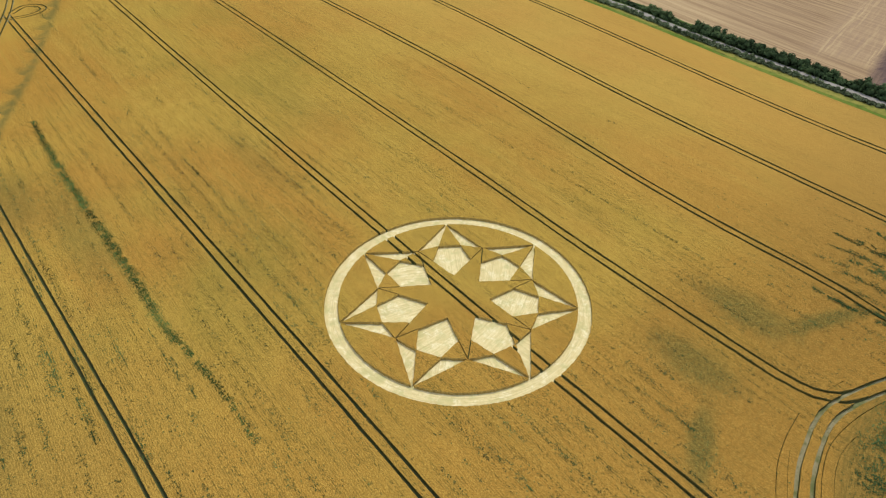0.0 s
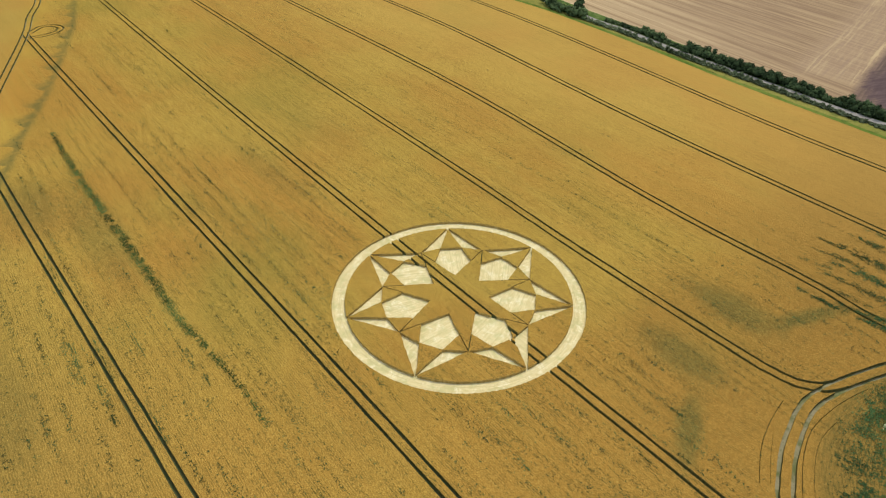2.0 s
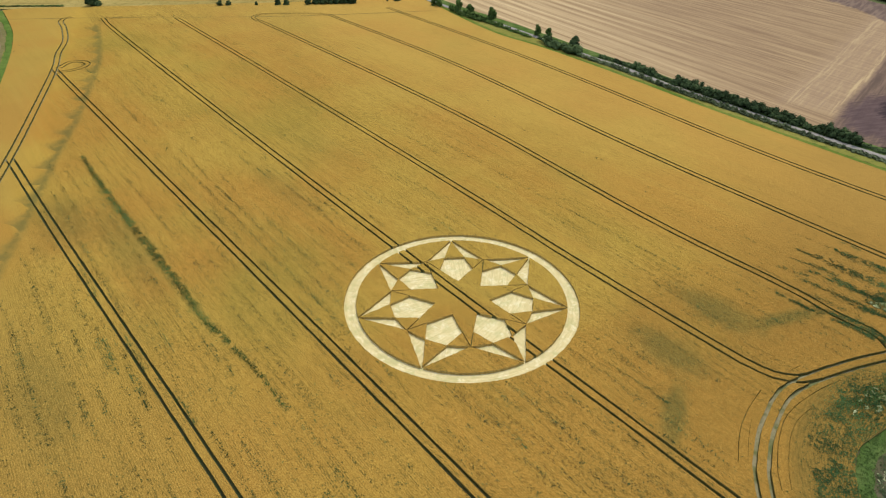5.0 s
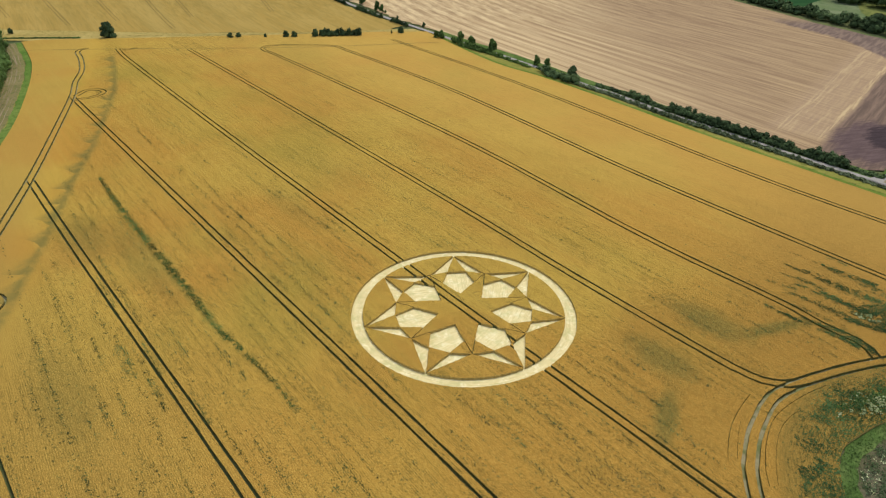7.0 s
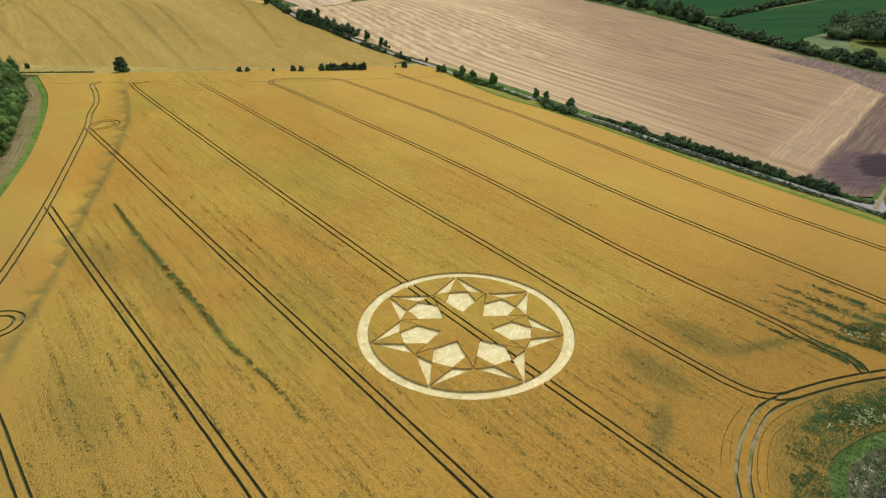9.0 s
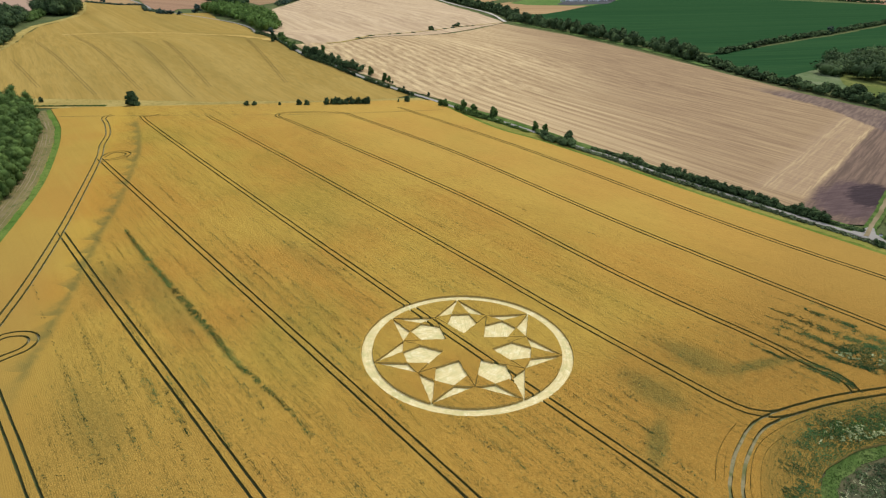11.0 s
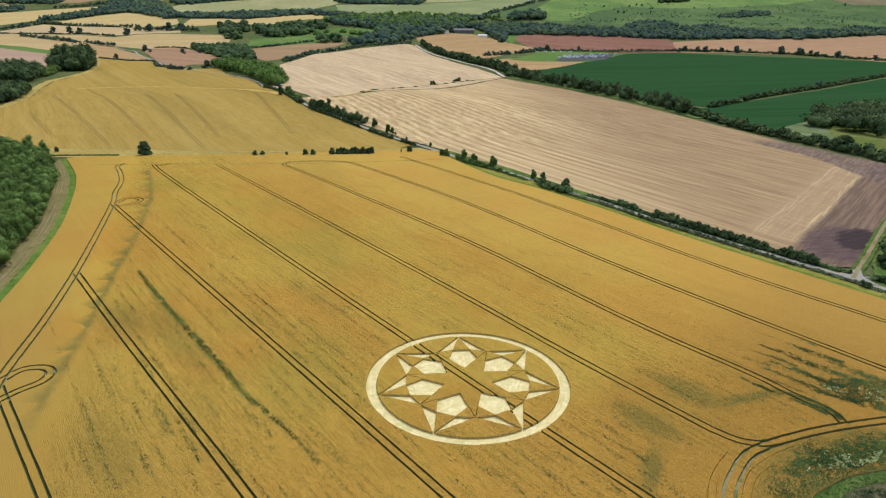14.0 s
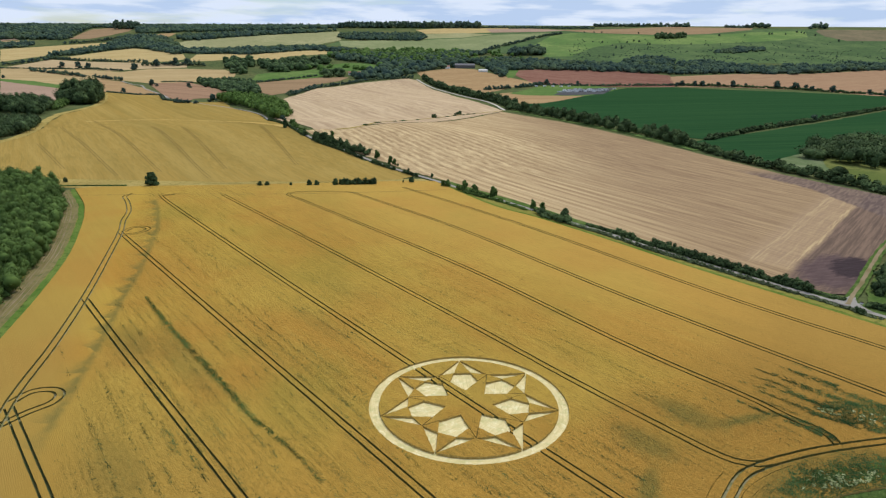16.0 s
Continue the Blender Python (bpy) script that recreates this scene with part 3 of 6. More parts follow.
def ribbon(name, line, width, material, up, label="", wobble=0.0):
    """A strip of even width along a line, laid over the land."""
    v, f = [], []
    for i, p in enumerate(line):
        w = (line[min(i + 1, len(line) - 1)] - line[max(i - 1, 0)]).normalized()
        s = Vector((w.y, -w.x)) * width / 2
        for q in (p - s, p + s):
            q = q + Vector((random.uniform(-1, 1), random.uniform(-1, 1))) * wobble
            v.append((q.x, q.y, height(q.x, q.y) + up))
        if i:
            f.append((2 * i - 2, 2 * i - 1, 2 * i + 1, 2 * i))
    ob = new(name, mesh_of(name, v, f, material, smooth_shade=True))
    return tagged(ob, label, kind="structure")


# the one sheet of ground, finer near the field
gx = [-3600 + 40 * i for i in range(181)]
gy = [-900 + 20 * i for i in range(101)] + [1100 + 40 * (i + 1) for i in range(84)]
gv = [(x, y, height(x, y) - 0.35) for y in gy for x in gx]
gf = [(j * len(gx) + i, j * len(gx) + i + 1, (j + 1) * len(gx) + i + 1, (j + 1) * len(gx) + i) for j in range(len(gy) - 1) for i in range(len(gx) - 1)]
tagged(new("ground", mesh_of("ground", gv, gf, M_GROUND, smooth_shade=True)), "rolling grassy downland reaching the horizon", "ground", kind="structure")

# ---- the wheat field with the crop circle ----
CROP = 0.65
LEFT_EDGE = [(-240, 245), (-216, 211), (-205, 193), (-190, 164), (-168, 115), (-152, 69), (-141, 32), (-130, -5), (-118, -45), (-105, -95), (-80, -190)]
RIGHT_EDGE = [(-15, 284), (19, 217), (42, 188.5), (62, 160.5), (78, 136.5), (90, 117.5), (101.5, 100.8), (112, 86.2), (122, 72.3), (132, 58.5), (184, -14)]
ISLAND = [(40, -190), (54, -95), (57.5, -56), (59, -49.5), (60.8, -44.2), (63, -40.4), (65.4, -38), (68.3, -36.3), (73.1, -33.6), (78.2, -31.8), (92, -29), (110, -27)]
FIELD = [tuple(p) for p in curved(LEFT_EDGE, 6)] + [tuple(p) for p in curved(ISLAND, 3)] + [tuple(p) for p in curved(RIGHT_EDGE, 6)][::-1] + [(-42, 282), (-115, 268), (-186, 257), (-232, 250)]
RING_IN, RING_OUT, TIP0 = 22.5, 25.1, 95.0
rng = random.Random(3)


def polar(r, a):
    a = radians(a)
    return Vector((r * math.cos(a), r * math.sin(a)))


def ragged(poly, step=0.7, j=0.07):
    return [p + Vector((rng.uniform(-j, j), rng.uniform(-j, j))) for p in dense(poly, step)]


pts, faces, what = [], [], []


def region(poly, tag):
    area = sum(poly[i - 1][0] * poly[i][1] - poly[i][0] * poly[i - 1][1] for i in range(len(poly)))
    poly = poly if area > 0 else poly[::-1]
    if len(poly) == 4 and any((poly[i - 1] - poly[i - 2]).cross(poly[i] - poly[i - 1]) <= 1e-6 for i in range(4)):
        return
    at = len(pts)
    pts.extend(poly)
    faces.append(list(range(at, at + len(poly))))
    what.append(tag)


region(dense(FIELD, 12), ("field",))
N_RING = 400
inner = [polar(RING_IN + rng.uniform(-.06, .06), 360 * i / N_RING) for i in range(N_RING)]
outer = [polar(RING_OUT + rng.uniform(-.06, .06), 360 * i / N_RING) for i in range(N_RING)]
for i in range(N_RING):
    j = (i + 1) % N_RING
    region([inner[i], outer[i], outer[j], inner[j]], ("ring",))
for s in range(7):
    a = TIP0 - s * 360 / 7
    side = {q: (polar(0.685 * RING_IN, a + q * 8.6), polar(0.498 * RING_IN, a + q * 20.2), polar(0.688 * RING_IN, a + q * 180 / 7)) for q in (-1, 1)}
    apex, tip = polar(0.262 * RING_IN, a + 1), polar(RING_IN + 0.15, a)
    region(ragged([side[1][0], side[1][1], apex, side[-1][1], side[-1][0]]), ("pentagon", s, a))
    for q in (-1, 1):
        region(ragged([tip + polar(0.12, a + 90 * q), side[q][2], side[q][0], tip - polar(0.12, a + 90 * q)]), ("point", s, q, a))
        # narrow trodden path from the notch to the pentagon's shoulder
        u, w = side[q][2], side[q][1]
        g = (w - u).normalized()
        g = Vector((-g.y, g.x)) * 0.11
        region(ragged([u - g, u + g, w + g, w - g], 0.9, 0.03), ("path", s, q, a))

# wheel tracks: the middle line of each pair
TRAMLINES = [
    [(-113, -5), (-84, -37), (-58, -66), (-36, -92), (40, -185)],
    [(-134, 66), (-99, 25), (-46, -36), (2, -92), (50, -150)],
    [(-163, 149), (-86, 57), (-9, -35), (38, -92), (50, -106)],
    [(-171, 235), (-175, 230), (-174, 222), (-97, 123), (-16, 21), (31, -37), (56, -68)],
    [(-143, 234), (-72, 144), (-3, 55), (27, 15), (50, -14), (54, -18.6), (57.5, -21.6), (62, -22.6), (66, -21.6)],
    [(-65, 245), (-74, 247), (-86, 246.5), (-96, 245.5), (-102, 243), (-104, 238), (-100, 231), (-88, 217.5), (-2, 110), (48, 37), (71, 7.5), (76, 0.4), (78.3, -3.6), (80.8, -6.6), (83, -9), (84, -11.8), (84, -15)],
]
TRAMLINES += [
    [(-65, 245), (-2, 167), (59, 76), (110, 7), (128, -18)],
    [(-35, 263), (33, 173), (94, 80), (128, 35), (160, -8)],
]
HEADLANDS = [
    [(-62, -180), (-78, -120), (-96, -52), (-104, -30), (-111, -12), (-116, 3), (-123, 30), (-134, 66), (-147, 104), (-163, 149), (-172, 170), (-179, 190), (-190, 211), (-197, 222), (-199, 228), (-197, 233)],
    [(-162, 150), (-161, 158), (-156, 159), (-152.5, 155), (-154, 149), (-160, 144)],
    [(-114, -3), (-112, 2.5), (-107, 3.5), (-104, 1), (-104, -3), (-107, -7), (-110, -13)],
    [(-20, -182), (14, -140), (38, -85), (42.5, -62), (44.2, -51.5), (45.9, -44.2), (47.2, -41), (49.7, -36.3), (52.8, -31.9), (56, -28), (59.3, -25.2), (65, -22.3), (72.4, -19.4), (79.5, -17.2), (88.5, -15), (120, -8), (150, 2)],
]
GAPS = [
    [(53.5, -26.2), (51.2, -28.6), (48.7, -31.5), (46.3, -35), (44.6, -38.4), (43.3, -41.6)],
    [(48.9, -33.1), (46.9, -36.9), (44.9, -41.5)],
    [(69.3, -23.6), (65.8, -25.2), (62.1, -27.2), (57.7, -30.2), (54.7, -33), (52, -36.9), (50.3, -40.1), (48.8, -43.5), (47.9, -47)],
    [(60.4, -30.5), (58, -32.2), (55.7, -34.4), (53.7, -37.2), (51.8, -40.8), (50.3, -44.2), (49.4, -47)],
    [(63.6, -19.9), (60.8, -21.4), (58.1, -22.8)],
]
LINES = [(curved([(x, y - 0.7) for x, y in p], 3.5), 0.54 if n < 5 else 0.62 if n < 6 else 0.7, "tramline", n) for n, p in enumerate(TRAMLINES)] + [(curved([(x, y - 0.5) for x, y in p], 1.5), 0.68 if n == 3 else 0.66, "headland", n) for n, p in enumerate(HEADLANDS)]
LINES += [(curved(p, 1.5), 0.1 if n in (0, 2) else 0.06, "drill_gap", n) for n, p in enumerate(GAPS)]
for line, width, kind, n in LINES:
    for off in (0,) if kind == "drill_gap" else ((-1.05, 1.05) if kind == "headland" else (-0.95, 0.95)):
        mid = beside(line, off)
        l, r = beside(mid, -width / 2), beside(mid, width / 2)
        j = min(0.06, width * 0.12)
        l = [p + Vector((rng.uniform(-j, j), rng.uniform(-j, j))) for p in l]
        r = [p + Vector((rng.uniform(-j, j), rng.uniform(-j, j))) for p in r]
        for i in range(len(l) - 1):
            region([l[i], r[i], r[i + 1], l[i + 1]], (kind, n))

cv, ce, cf, _, _, origin = delaunay_2d_cdt(pts, [], faces, 0, 1e-5)
RANK = {"ring": 5, "pentagon": 4, "point": 3, "path": 2, "headland": 1, "tramline": 0, "drill_gap": -1}
kinds = []
for o in origin:
    tags = [what[i] for i in o]
    if ("field",) not in tags:
        kinds.append(None)
        continue
    tags = [t for t in tags if t[0] != "field"]
    kinds.append(max(tags, key=lambda t: RANK[t[0]]) if tags else "crop")

top = [(p.x, p.y, CROP + rng.uniform(-.03, .03)) for p in cv]
crop_faces = [f for f, k in zip(cf, kinds) if k == "crop"]
tagged(new("wheat_crop", mesh_of("wheat_crop", top, crop_faces, M_WHEAT)), "ripe golden standing wheat with thin spots along drill rows", "wheat field", kind="structure")
border = {}
for f, k in zip(cf, kinds):
    for i in range(len(f)):
        a, b = f[i], f[(i + 1) % len(f)]
        border.setdefault((min(a, b), max(a, b)), []).append(((a, b), k))
stems = {True: ([], []), False: ([], [])}
for edge, users in border.items():
    crop = [u for u in users if u[1] == "crop"]
    if len(crop) == 1:
        (a, b), _ = crop[0]
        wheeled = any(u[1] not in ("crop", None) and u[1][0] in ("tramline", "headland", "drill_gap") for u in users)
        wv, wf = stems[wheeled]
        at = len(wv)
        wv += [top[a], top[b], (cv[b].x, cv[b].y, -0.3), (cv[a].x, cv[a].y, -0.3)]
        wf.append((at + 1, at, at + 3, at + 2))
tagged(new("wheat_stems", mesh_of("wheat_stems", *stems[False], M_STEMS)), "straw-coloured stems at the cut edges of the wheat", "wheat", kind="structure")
tagged(new("track_edge_stems", mesh_of("track_edge_stems", *stems[True], M_SHADESTEMS)), "greenish stems along the wheel tracks, darkened for rut shade", "wheat", kind="structure")

floors = {}
for f, k in zip(cf, kinds):
    if k not in (None, "crop"):
        floors.setdefault(k, []).append(f)


def floor_mesh(name, flist, z, material, flow=None):
    used = sorted({i for f in flist for i in f})
    at = {i: n for n, i in enumerate(used)}
    me = mesh_of(name, [(cv[i].x, cv[i].y, z) for i in used], [[at[i] for i in f] for f in flist], material)
    if flow:
        uv = me.uv_layers.new(name="lay")
        co = [flow(cv[i]) for i in used]
        uv.data.foreach_set("uv", [c for l in me.loops for c in co[l.vertex_index]])
    return me


circle = tagged(new("crop_circle"), "pale flattened seven-pointed star and ring in ripe wheat", "crop circle")


def ring_flow(p):
    return (math.atan2(p.y, p.x) % (2 * math.pi)) * 24, p.length


def lay_along(angle):
    d = Vector((math.cos(radians(angle)), math.sin(radians(angle))))
    return lambda p: (p.dot(d), p.x * -d.y + p.y * d.x)


for k, flist in sorted(floors.items(), key=lambda i: str(i[0])):
    if k[0] == "ring":
        part("flattened_ring", floor_mesh("flattened_ring", flist, 0.06, M_STRAW, ring_flow), circle, "straw laid flat round the ring")
    elif k[0] == "pentagon":
        part("flattened_pentagon", floor_mesh("flattened_pentagon", flist, 0.05, M_STRAW, lay_along(k[2] + 37 * k[1])), circle)
    elif k[0] == "point":
        part("star_point", floor_mesh("star_point", flist, 0.05, M_STRAW, lay_along(k[3] + 14 * k[2])), circle)
    elif k[0] == "path":
        part("trodden_path", floor_mesh("trodden_path", flist, 0.04, M_RUT), circle)
    elif k[0] == "drill_gap":
        tagged(new("drill_gap", floor_mesh("drill_gap", flist, 0.0, M_RUT)), "narrow dark gap between curved drill rows", "drill gap", kind="structure")
    elif k[0] == "tramline":
        tagged(new("wheel_track", floor_mesh("wheel_track", flist, 0.0, M_RUT)), "pair of dark wheel ruts through standing wheat", "wheel track", kind="structure")
    else:
        tagged(new("headland_track", floor_mesh("headland_track", flist, 0.0, M_HEADLAND)), "pair of pale weedy wheel ruts round the headland", "wheel track", kind="structure")

# ---- foliage ----
nr = np.random.RandomState(11)


def sprays(c, r, n, size, squash=0.7, down=-0.35, open_up=0.0):
    """Corners of n leaf sprays on each of the lobes with centres c and radii r, and the way each one faces."""
    c, r = np.repeat(np.asarray(c, float), n, 0), np.repeat(np.asarray(r, float), n, 0)
    m = len(c)
    d = nr.normal(size=(m, 3))
    d /= np.linalg.norm(d, axis=1)[:, None]
    d[:, 2] = np.where(d[:, 2] < down, -d[:, 2], d[:, 2])
    swell = sum(np.sin((d * np.repeat(nr.normal(size=(m // n, 3)) * f, n, 0)).sum(1) + np.repeat(nr.uniform(0, 6.28, m // n), n)) * f ** -0.5 for f in (3.0, 6.0))
    p = c + d * r * nr.uniform(0.76, 1.08, (m, 1)) * (1 + 0.17 * swell[:, None])
    w = d + nr.normal(size=(m, 3)) * 0.45
    if open_up:
        w = nr.normal(size=(m, 3)) * 0.5 + np.array((0, 0, open_up))
    t = np.cross(w, nr.normal(size=(m, 3)))
    t /= np.linalg.norm(t, axis=1)[:, None] + 1e-9
    b = np.cross(w, t)
    b /= np.linalg.norm(b, axis=1)[:, None] + 1e-9
    s = size * nr.uniform(0.55, 1.25, (m, 1))
    t, b = t * s, b * s * squash
    bend = d * s * 0.25
    face = d / r
    face /= np.linalg.norm(face, axis=1)[:, None]
    face = face + nr.normal(size=(m, 3)) * 0.4 + np.array((0, 0, 0.3))
    face /= np.linalg.norm(face, axis=1)[:, None]
    return np.stack([p - t, p - b * 0.8 - bend, p + t, p + b - bend], 1), face


G5 = (1 + 5 ** 0.5) / 2
ICO_V = np.array([(-1, G5, 0), (1, G5, 0), (-1, -G5, 0), (1, -G5, 0), (0, -1, G5), (0, 1, G5), (0, -1, -G5), (0, 1, -G5), (G5, 0, -1), (G5, 0, 1), (-G5, 0, -1), (-G5, 0, 1)]) / math.hypot(1, G5)
ICO_F = np.array([(0, 11, 5), (0, 5, 1), (0, 1, 7), (0, 7, 10), (0, 10, 11), (1, 5, 9), (5, 11, 4), (11, 10, 2), (10, 7, 6), (7, 1, 8),
                  (3, 9, 4), (3, 4, 2), (3, 2, 6), (3, 6, 8), (3, 8, 9), (4, 9, 5), (2, 4, 11), (6, 2, 10), (8, 6, 7), (9, 8, 1)])


def leaf_mesh(name, c, r, n, size, material, squash=0.7, down=-0.35, core=0.8):
    """Leaf sprays round the dense inner mass of each lobe, shaded as the rounded clumps that they form."""
    q, face = sprays(c, r, n, size, squash, down)
    k = len(c)
    c, r = np.asarray(c, float), np.asarray(r, float)
    uneven = nr.uniform(0.82, 1.1, (k, 12, 1))
    iv = c[:, None, :] + ICO_V[None] * r[:, None, :] * core * uneven
    im = ICO_V[None] / r[:, None, :]
    im /= np.linalg.norm(im, axis=2)[:, :, None]
    nq = len(q)
    co = np.concatenate([q.reshape(-1, 3), iv.reshape(-1, 3)])
    no = np.concatenate([np.repeat(face, 4, 0), im.reshape(-1, 3)])
    tri = (ICO_F[None] + (np.arange(k) * 12 + 4 * nq)[:, None, None]).reshape(-1)
    me = bpy.data.meshes.new(name)
    me.vertices.add(len(co))
    me.vertices.foreach_set("co", co.astype(np.float32).ravel())
    idx = np.concatenate([np.arange(4 * nq), tri]).astype(np.int32)
    me.loops.add(len(idx))
    me.loops.foreach_set("vertex_index", idx)
    me.polygons.add(nq + 20 * k)
    me.polygons.foreach_set("loop_start", np.concatenate([np.arange(0, 4 * nq, 4), 4 * nq + np.arange(0, 60 * k, 3)]).astype(np.int32))
    me.update(calc_edges=True)
    me.shade_smooth()
    at = me.attributes.new("custom_normal", "FLOAT_VECTOR", "POINT")
    at.data.foreach_set("vector", no.astype(np.float32).ravel())
    me.materials.append(material)
    return me


def tube(v, f, a, b, ra, rb, n=6):
    a, b = Vector(a), Vector(b)
    w = (b - a).normalized()
    u = w.orthogonal().normalized()
    s = w.cross(u)
    at = len(v)
    for p, r in ((a, ra), (b, rb)):
        for i in range(n):
            q = 2 * math.pi * i / n
            v.append(p + (u * math.cos(q) + s * math.sin(q)) * r)
    f += [(at + i, at + (i + 1) % n, at + n + (i + 1) % n, at + n + i) for i in range(n)]


def lobes(n, h, w, low=0.28):
    """Centres and radii of the lobes of an uneven crown of height h and width w."""
    c, r = [], []
    for i in range(n):
        z = h * (low + (0.9 - low) * (i + nr.uniform(0, 1)) / n)
        reach = w / 2 * math.sin(math.pi * min(1, 0.25 + 0.68 * z / h)) * nr.uniform(0.25, 0.8) * (1.1 - 0.4 * z / h)
        a = nr.uniform(0, 2 * math.pi)
        q = w * nr.uniform(0.15, 0.25) * (1.1 - 0.35 * z / h)
        c.append((reach * math.cos(a), reach * math.sin(a), min(z, h - q * 0.8)))
        r.append((q, q, q * nr.uniform(0.7, 0.95)))
    c.append((0, 0, h * 0.55))
    r.append((w * 0.3, w * 0.3, h * 0.3))
    return c, r


def make_tree(name, h, w, n_lobes, n_leaves, size, material, label, low=0.28):
    """A tree at the origin: a tapered trunk with limbs and a crown of leaf sprays."""
    tree = tagged(new(name), label, "tree")
    c, r = lobes(n_lobes, h, w, low)
    v, f = [], []
    tube(v, f, (0, 0, -0.5), (0, 0, h * 0.35), h * 0.035, h * 0.024)
    for q in c[:5]:
        tube(v, f, (0, 0, h * 0.25), q, h * 0.016, h * 0.005, 5)
    part("trunk", mesh_of("trunk", v, f, M_BARK), tree)
    part("crown", leaf_mesh("crown", c, r, n_leaves, size, material), tree)
    return tree


def place(tree, x, y, size=1.0, wide=1.0, label=""):
    m = Matrix.Translation((x, y, height(x, y) - 0.2)) @ Matrix.Rotation(nr.uniform(0, 6.28), 4, "Z") @ Matrix.Diagonal((size * wide, size * wide, size, 1))
    t = copy_thing(tree, m)
    return tagged(t, label) if label else t


def foliage_thing(name, c, r, n, size, material, label, category, kind=""):
    me = leaf_mesh(name, c, r, n, size, material, 0.7, -0.85)
    return tagged(new(name, me), label, category, kind=kind)


def hedge(line, width, tall, step, n, size, material, label, gap=0.0, name="hedge", vary=0.35):
    """A hedge of many shrubs grown together along a line, each with a few lobes."""
    c, r = [], []
    line = [Vector(p) for p in line]
    for p in dense(line, step, False):
        if nr.uniform() < gap:
            continue
        h = tall * nr.uniform(1 - vary, 1 + vary)
        for top in (0.3, 0.45, 0.68):
            x, y = p.x + nr.uniform(-.35, .35) * width, p.y + nr.uniform(-.35, .35) * width
            q = max(step * 0.6, width * nr.uniform(0.3, 0.5)) * (1.15 - 0.5 * top)
            c.append((x, y, height(x, y) + h * top))
            r.append((q, q, h * 0.32))
    return foliage_thing(name, c, r, n, size, material, label, name)


def inside(p, poly):
    hit = False
    for i in range(len(poly)):
        (x0, y0), (x1, y1) = poly[i - 1], poly[i]
        if (y0 > p[1]) != (y1 > p[1]) and p[0] < (x1 - x0) * (p[1] - y0) / (y1 - y0) + x0:
            hit = not hit
    return hit


def crown_lobes(c, r, x, y, z, h, wide, k):
    """One tree crown: a rounded top and k lower lobes about it, more of them down a tall tree."""
    q = wide * nr.uniform(0.62, 0.82)
    c.append((x + nr.uniform(-.1, .1) * wide, y + nr.uniform(-.1, .1) * wide, z + h - q * 0.8))
    r.append((q, q, max(q * nr.uniform(0.8, 1.05), h * 0.24)))
    turn = nr.uniform(0, 6.28)
    for i in range(k):
        a = turn + 6.28 * (i + nr.uniform(-.25, .25)) / k * (2.4 if h > 2.2 * wide else 1)
        q = wide * nr.uniform(0.45, 0.68)
        o = wide * nr.uniform(0.4, 0.66)
        low = 0.7 - 0.5 * (i + 0.5) / k if h > 2.2 * wide else nr.uniform(0.36, 0.66) if k > 2 else nr.uniform(0.2, 0.5)
        c.append((x + o * math.cos(a), y + o * math.sin(a), z + h * low))
        r.append((q, q, max(min(q * 1.2, h * 0.36), h * 0.27)))


def wood(poly, spacing, tall, n, size, material, label, lobed=1, name="woodland", dome=0.0, core=0.86):
    """Many trees grown together: one object."""
    c, r = [], []
    xs, ys = [p[0] for p in poly], [p[1] for p in poly]
    mx, my = sum(xs) / len(xs), sum(ys) / len(ys)
    far = math.hypot(mx, my + 140)
    if far > 1500:
        lobed, n, size, core, spacing = (2 if lobed < 4 else 4), 5, 0.0009 * far, 0.95, spacing * 1.15
    wide = max(math.hypot(x - mx, y - my) for x, y in poly)
    y = min(ys)
    while y < max(ys):
        x = min(xs)
        while x < max(xs):
            px, py = x + nr.uniform(-.45, .45) * spacing, y + nr.uniform(-.45, .45) * spacing
            if inside((px, py), poly):
                h = tall * nr.uniform(0.68, 1.18) * (1 - dome * min(1, math.hypot(px - mx, py - my) / wide) ** 2)
                crown_lobes(c, r, px, py, height(px, py), h, min(spacing, 17) * nr.uniform(0.5, 1.1), lobed)
            x += spacing
        y += spacing
    me = leaf_mesh(name, c, r, n, size, material, 0.7, -0.85, core)
    return tagged(new(name, me), label, "woodland", kind="stuff")

# ---- fields, roads and verges ----
left, right = curved(LEFT_EDGE, 5), curved(RIGHT_EDGE, 5)
ROAD = [(-448, 939), (-272, 734), (-201, 559), (-140, 440), (-119, 407), (-97, 383), (-77, 359), (-40, 317), (-21, 295), (-7, 276), (4, 260), (24, 233), (40, 210), (62, 176), (71.5, 163.5), (83, 145), (91.5, 132), (105, 113.5), (118, 95.5), (131, 78.5), (136, 72), (139.3, 67.2), (147, 56), (186, 3)]
road = curved(ROAD, 6)
def field(name, material, label, up, poly):
    drape(name, poly, material, up, 25, label, 1.5)


field("field_hill_wheat", M_HILLWHEAT, "ripe wheat on a low hill with wheel lines", 0.15, [(-407, 379), (-407, 419), (-414, 470), (-446, 544), (-486, 624), (-520, 710), (-531, 778), (-553, 867), (-599, 971), (-689, 1140), (-599, 1079), (-545, 1075), (-497, 987), (-440, 915), (-382, 925)] + [tuple(p) for p in beside(road, 3.0) if 298 < p.y < 790] + [(-38, 290), (-95, 279), (-155, 273), (-232, 276), (-267, 277), (-330, 290), (-400, 300)])
field("field_stubble", M_STUBBLE, "pale harvested stubble with straight straw rows", 0.1, [(-91, 477), (72, 784), (142, 671), (209, 449), (247, 327), (275, 256), (300, 180), (205, 151), (146, 81), (136, 83)] + [tuple(p) for p in beside(road, -5.2) if 86 < p.y < 452][::-1])
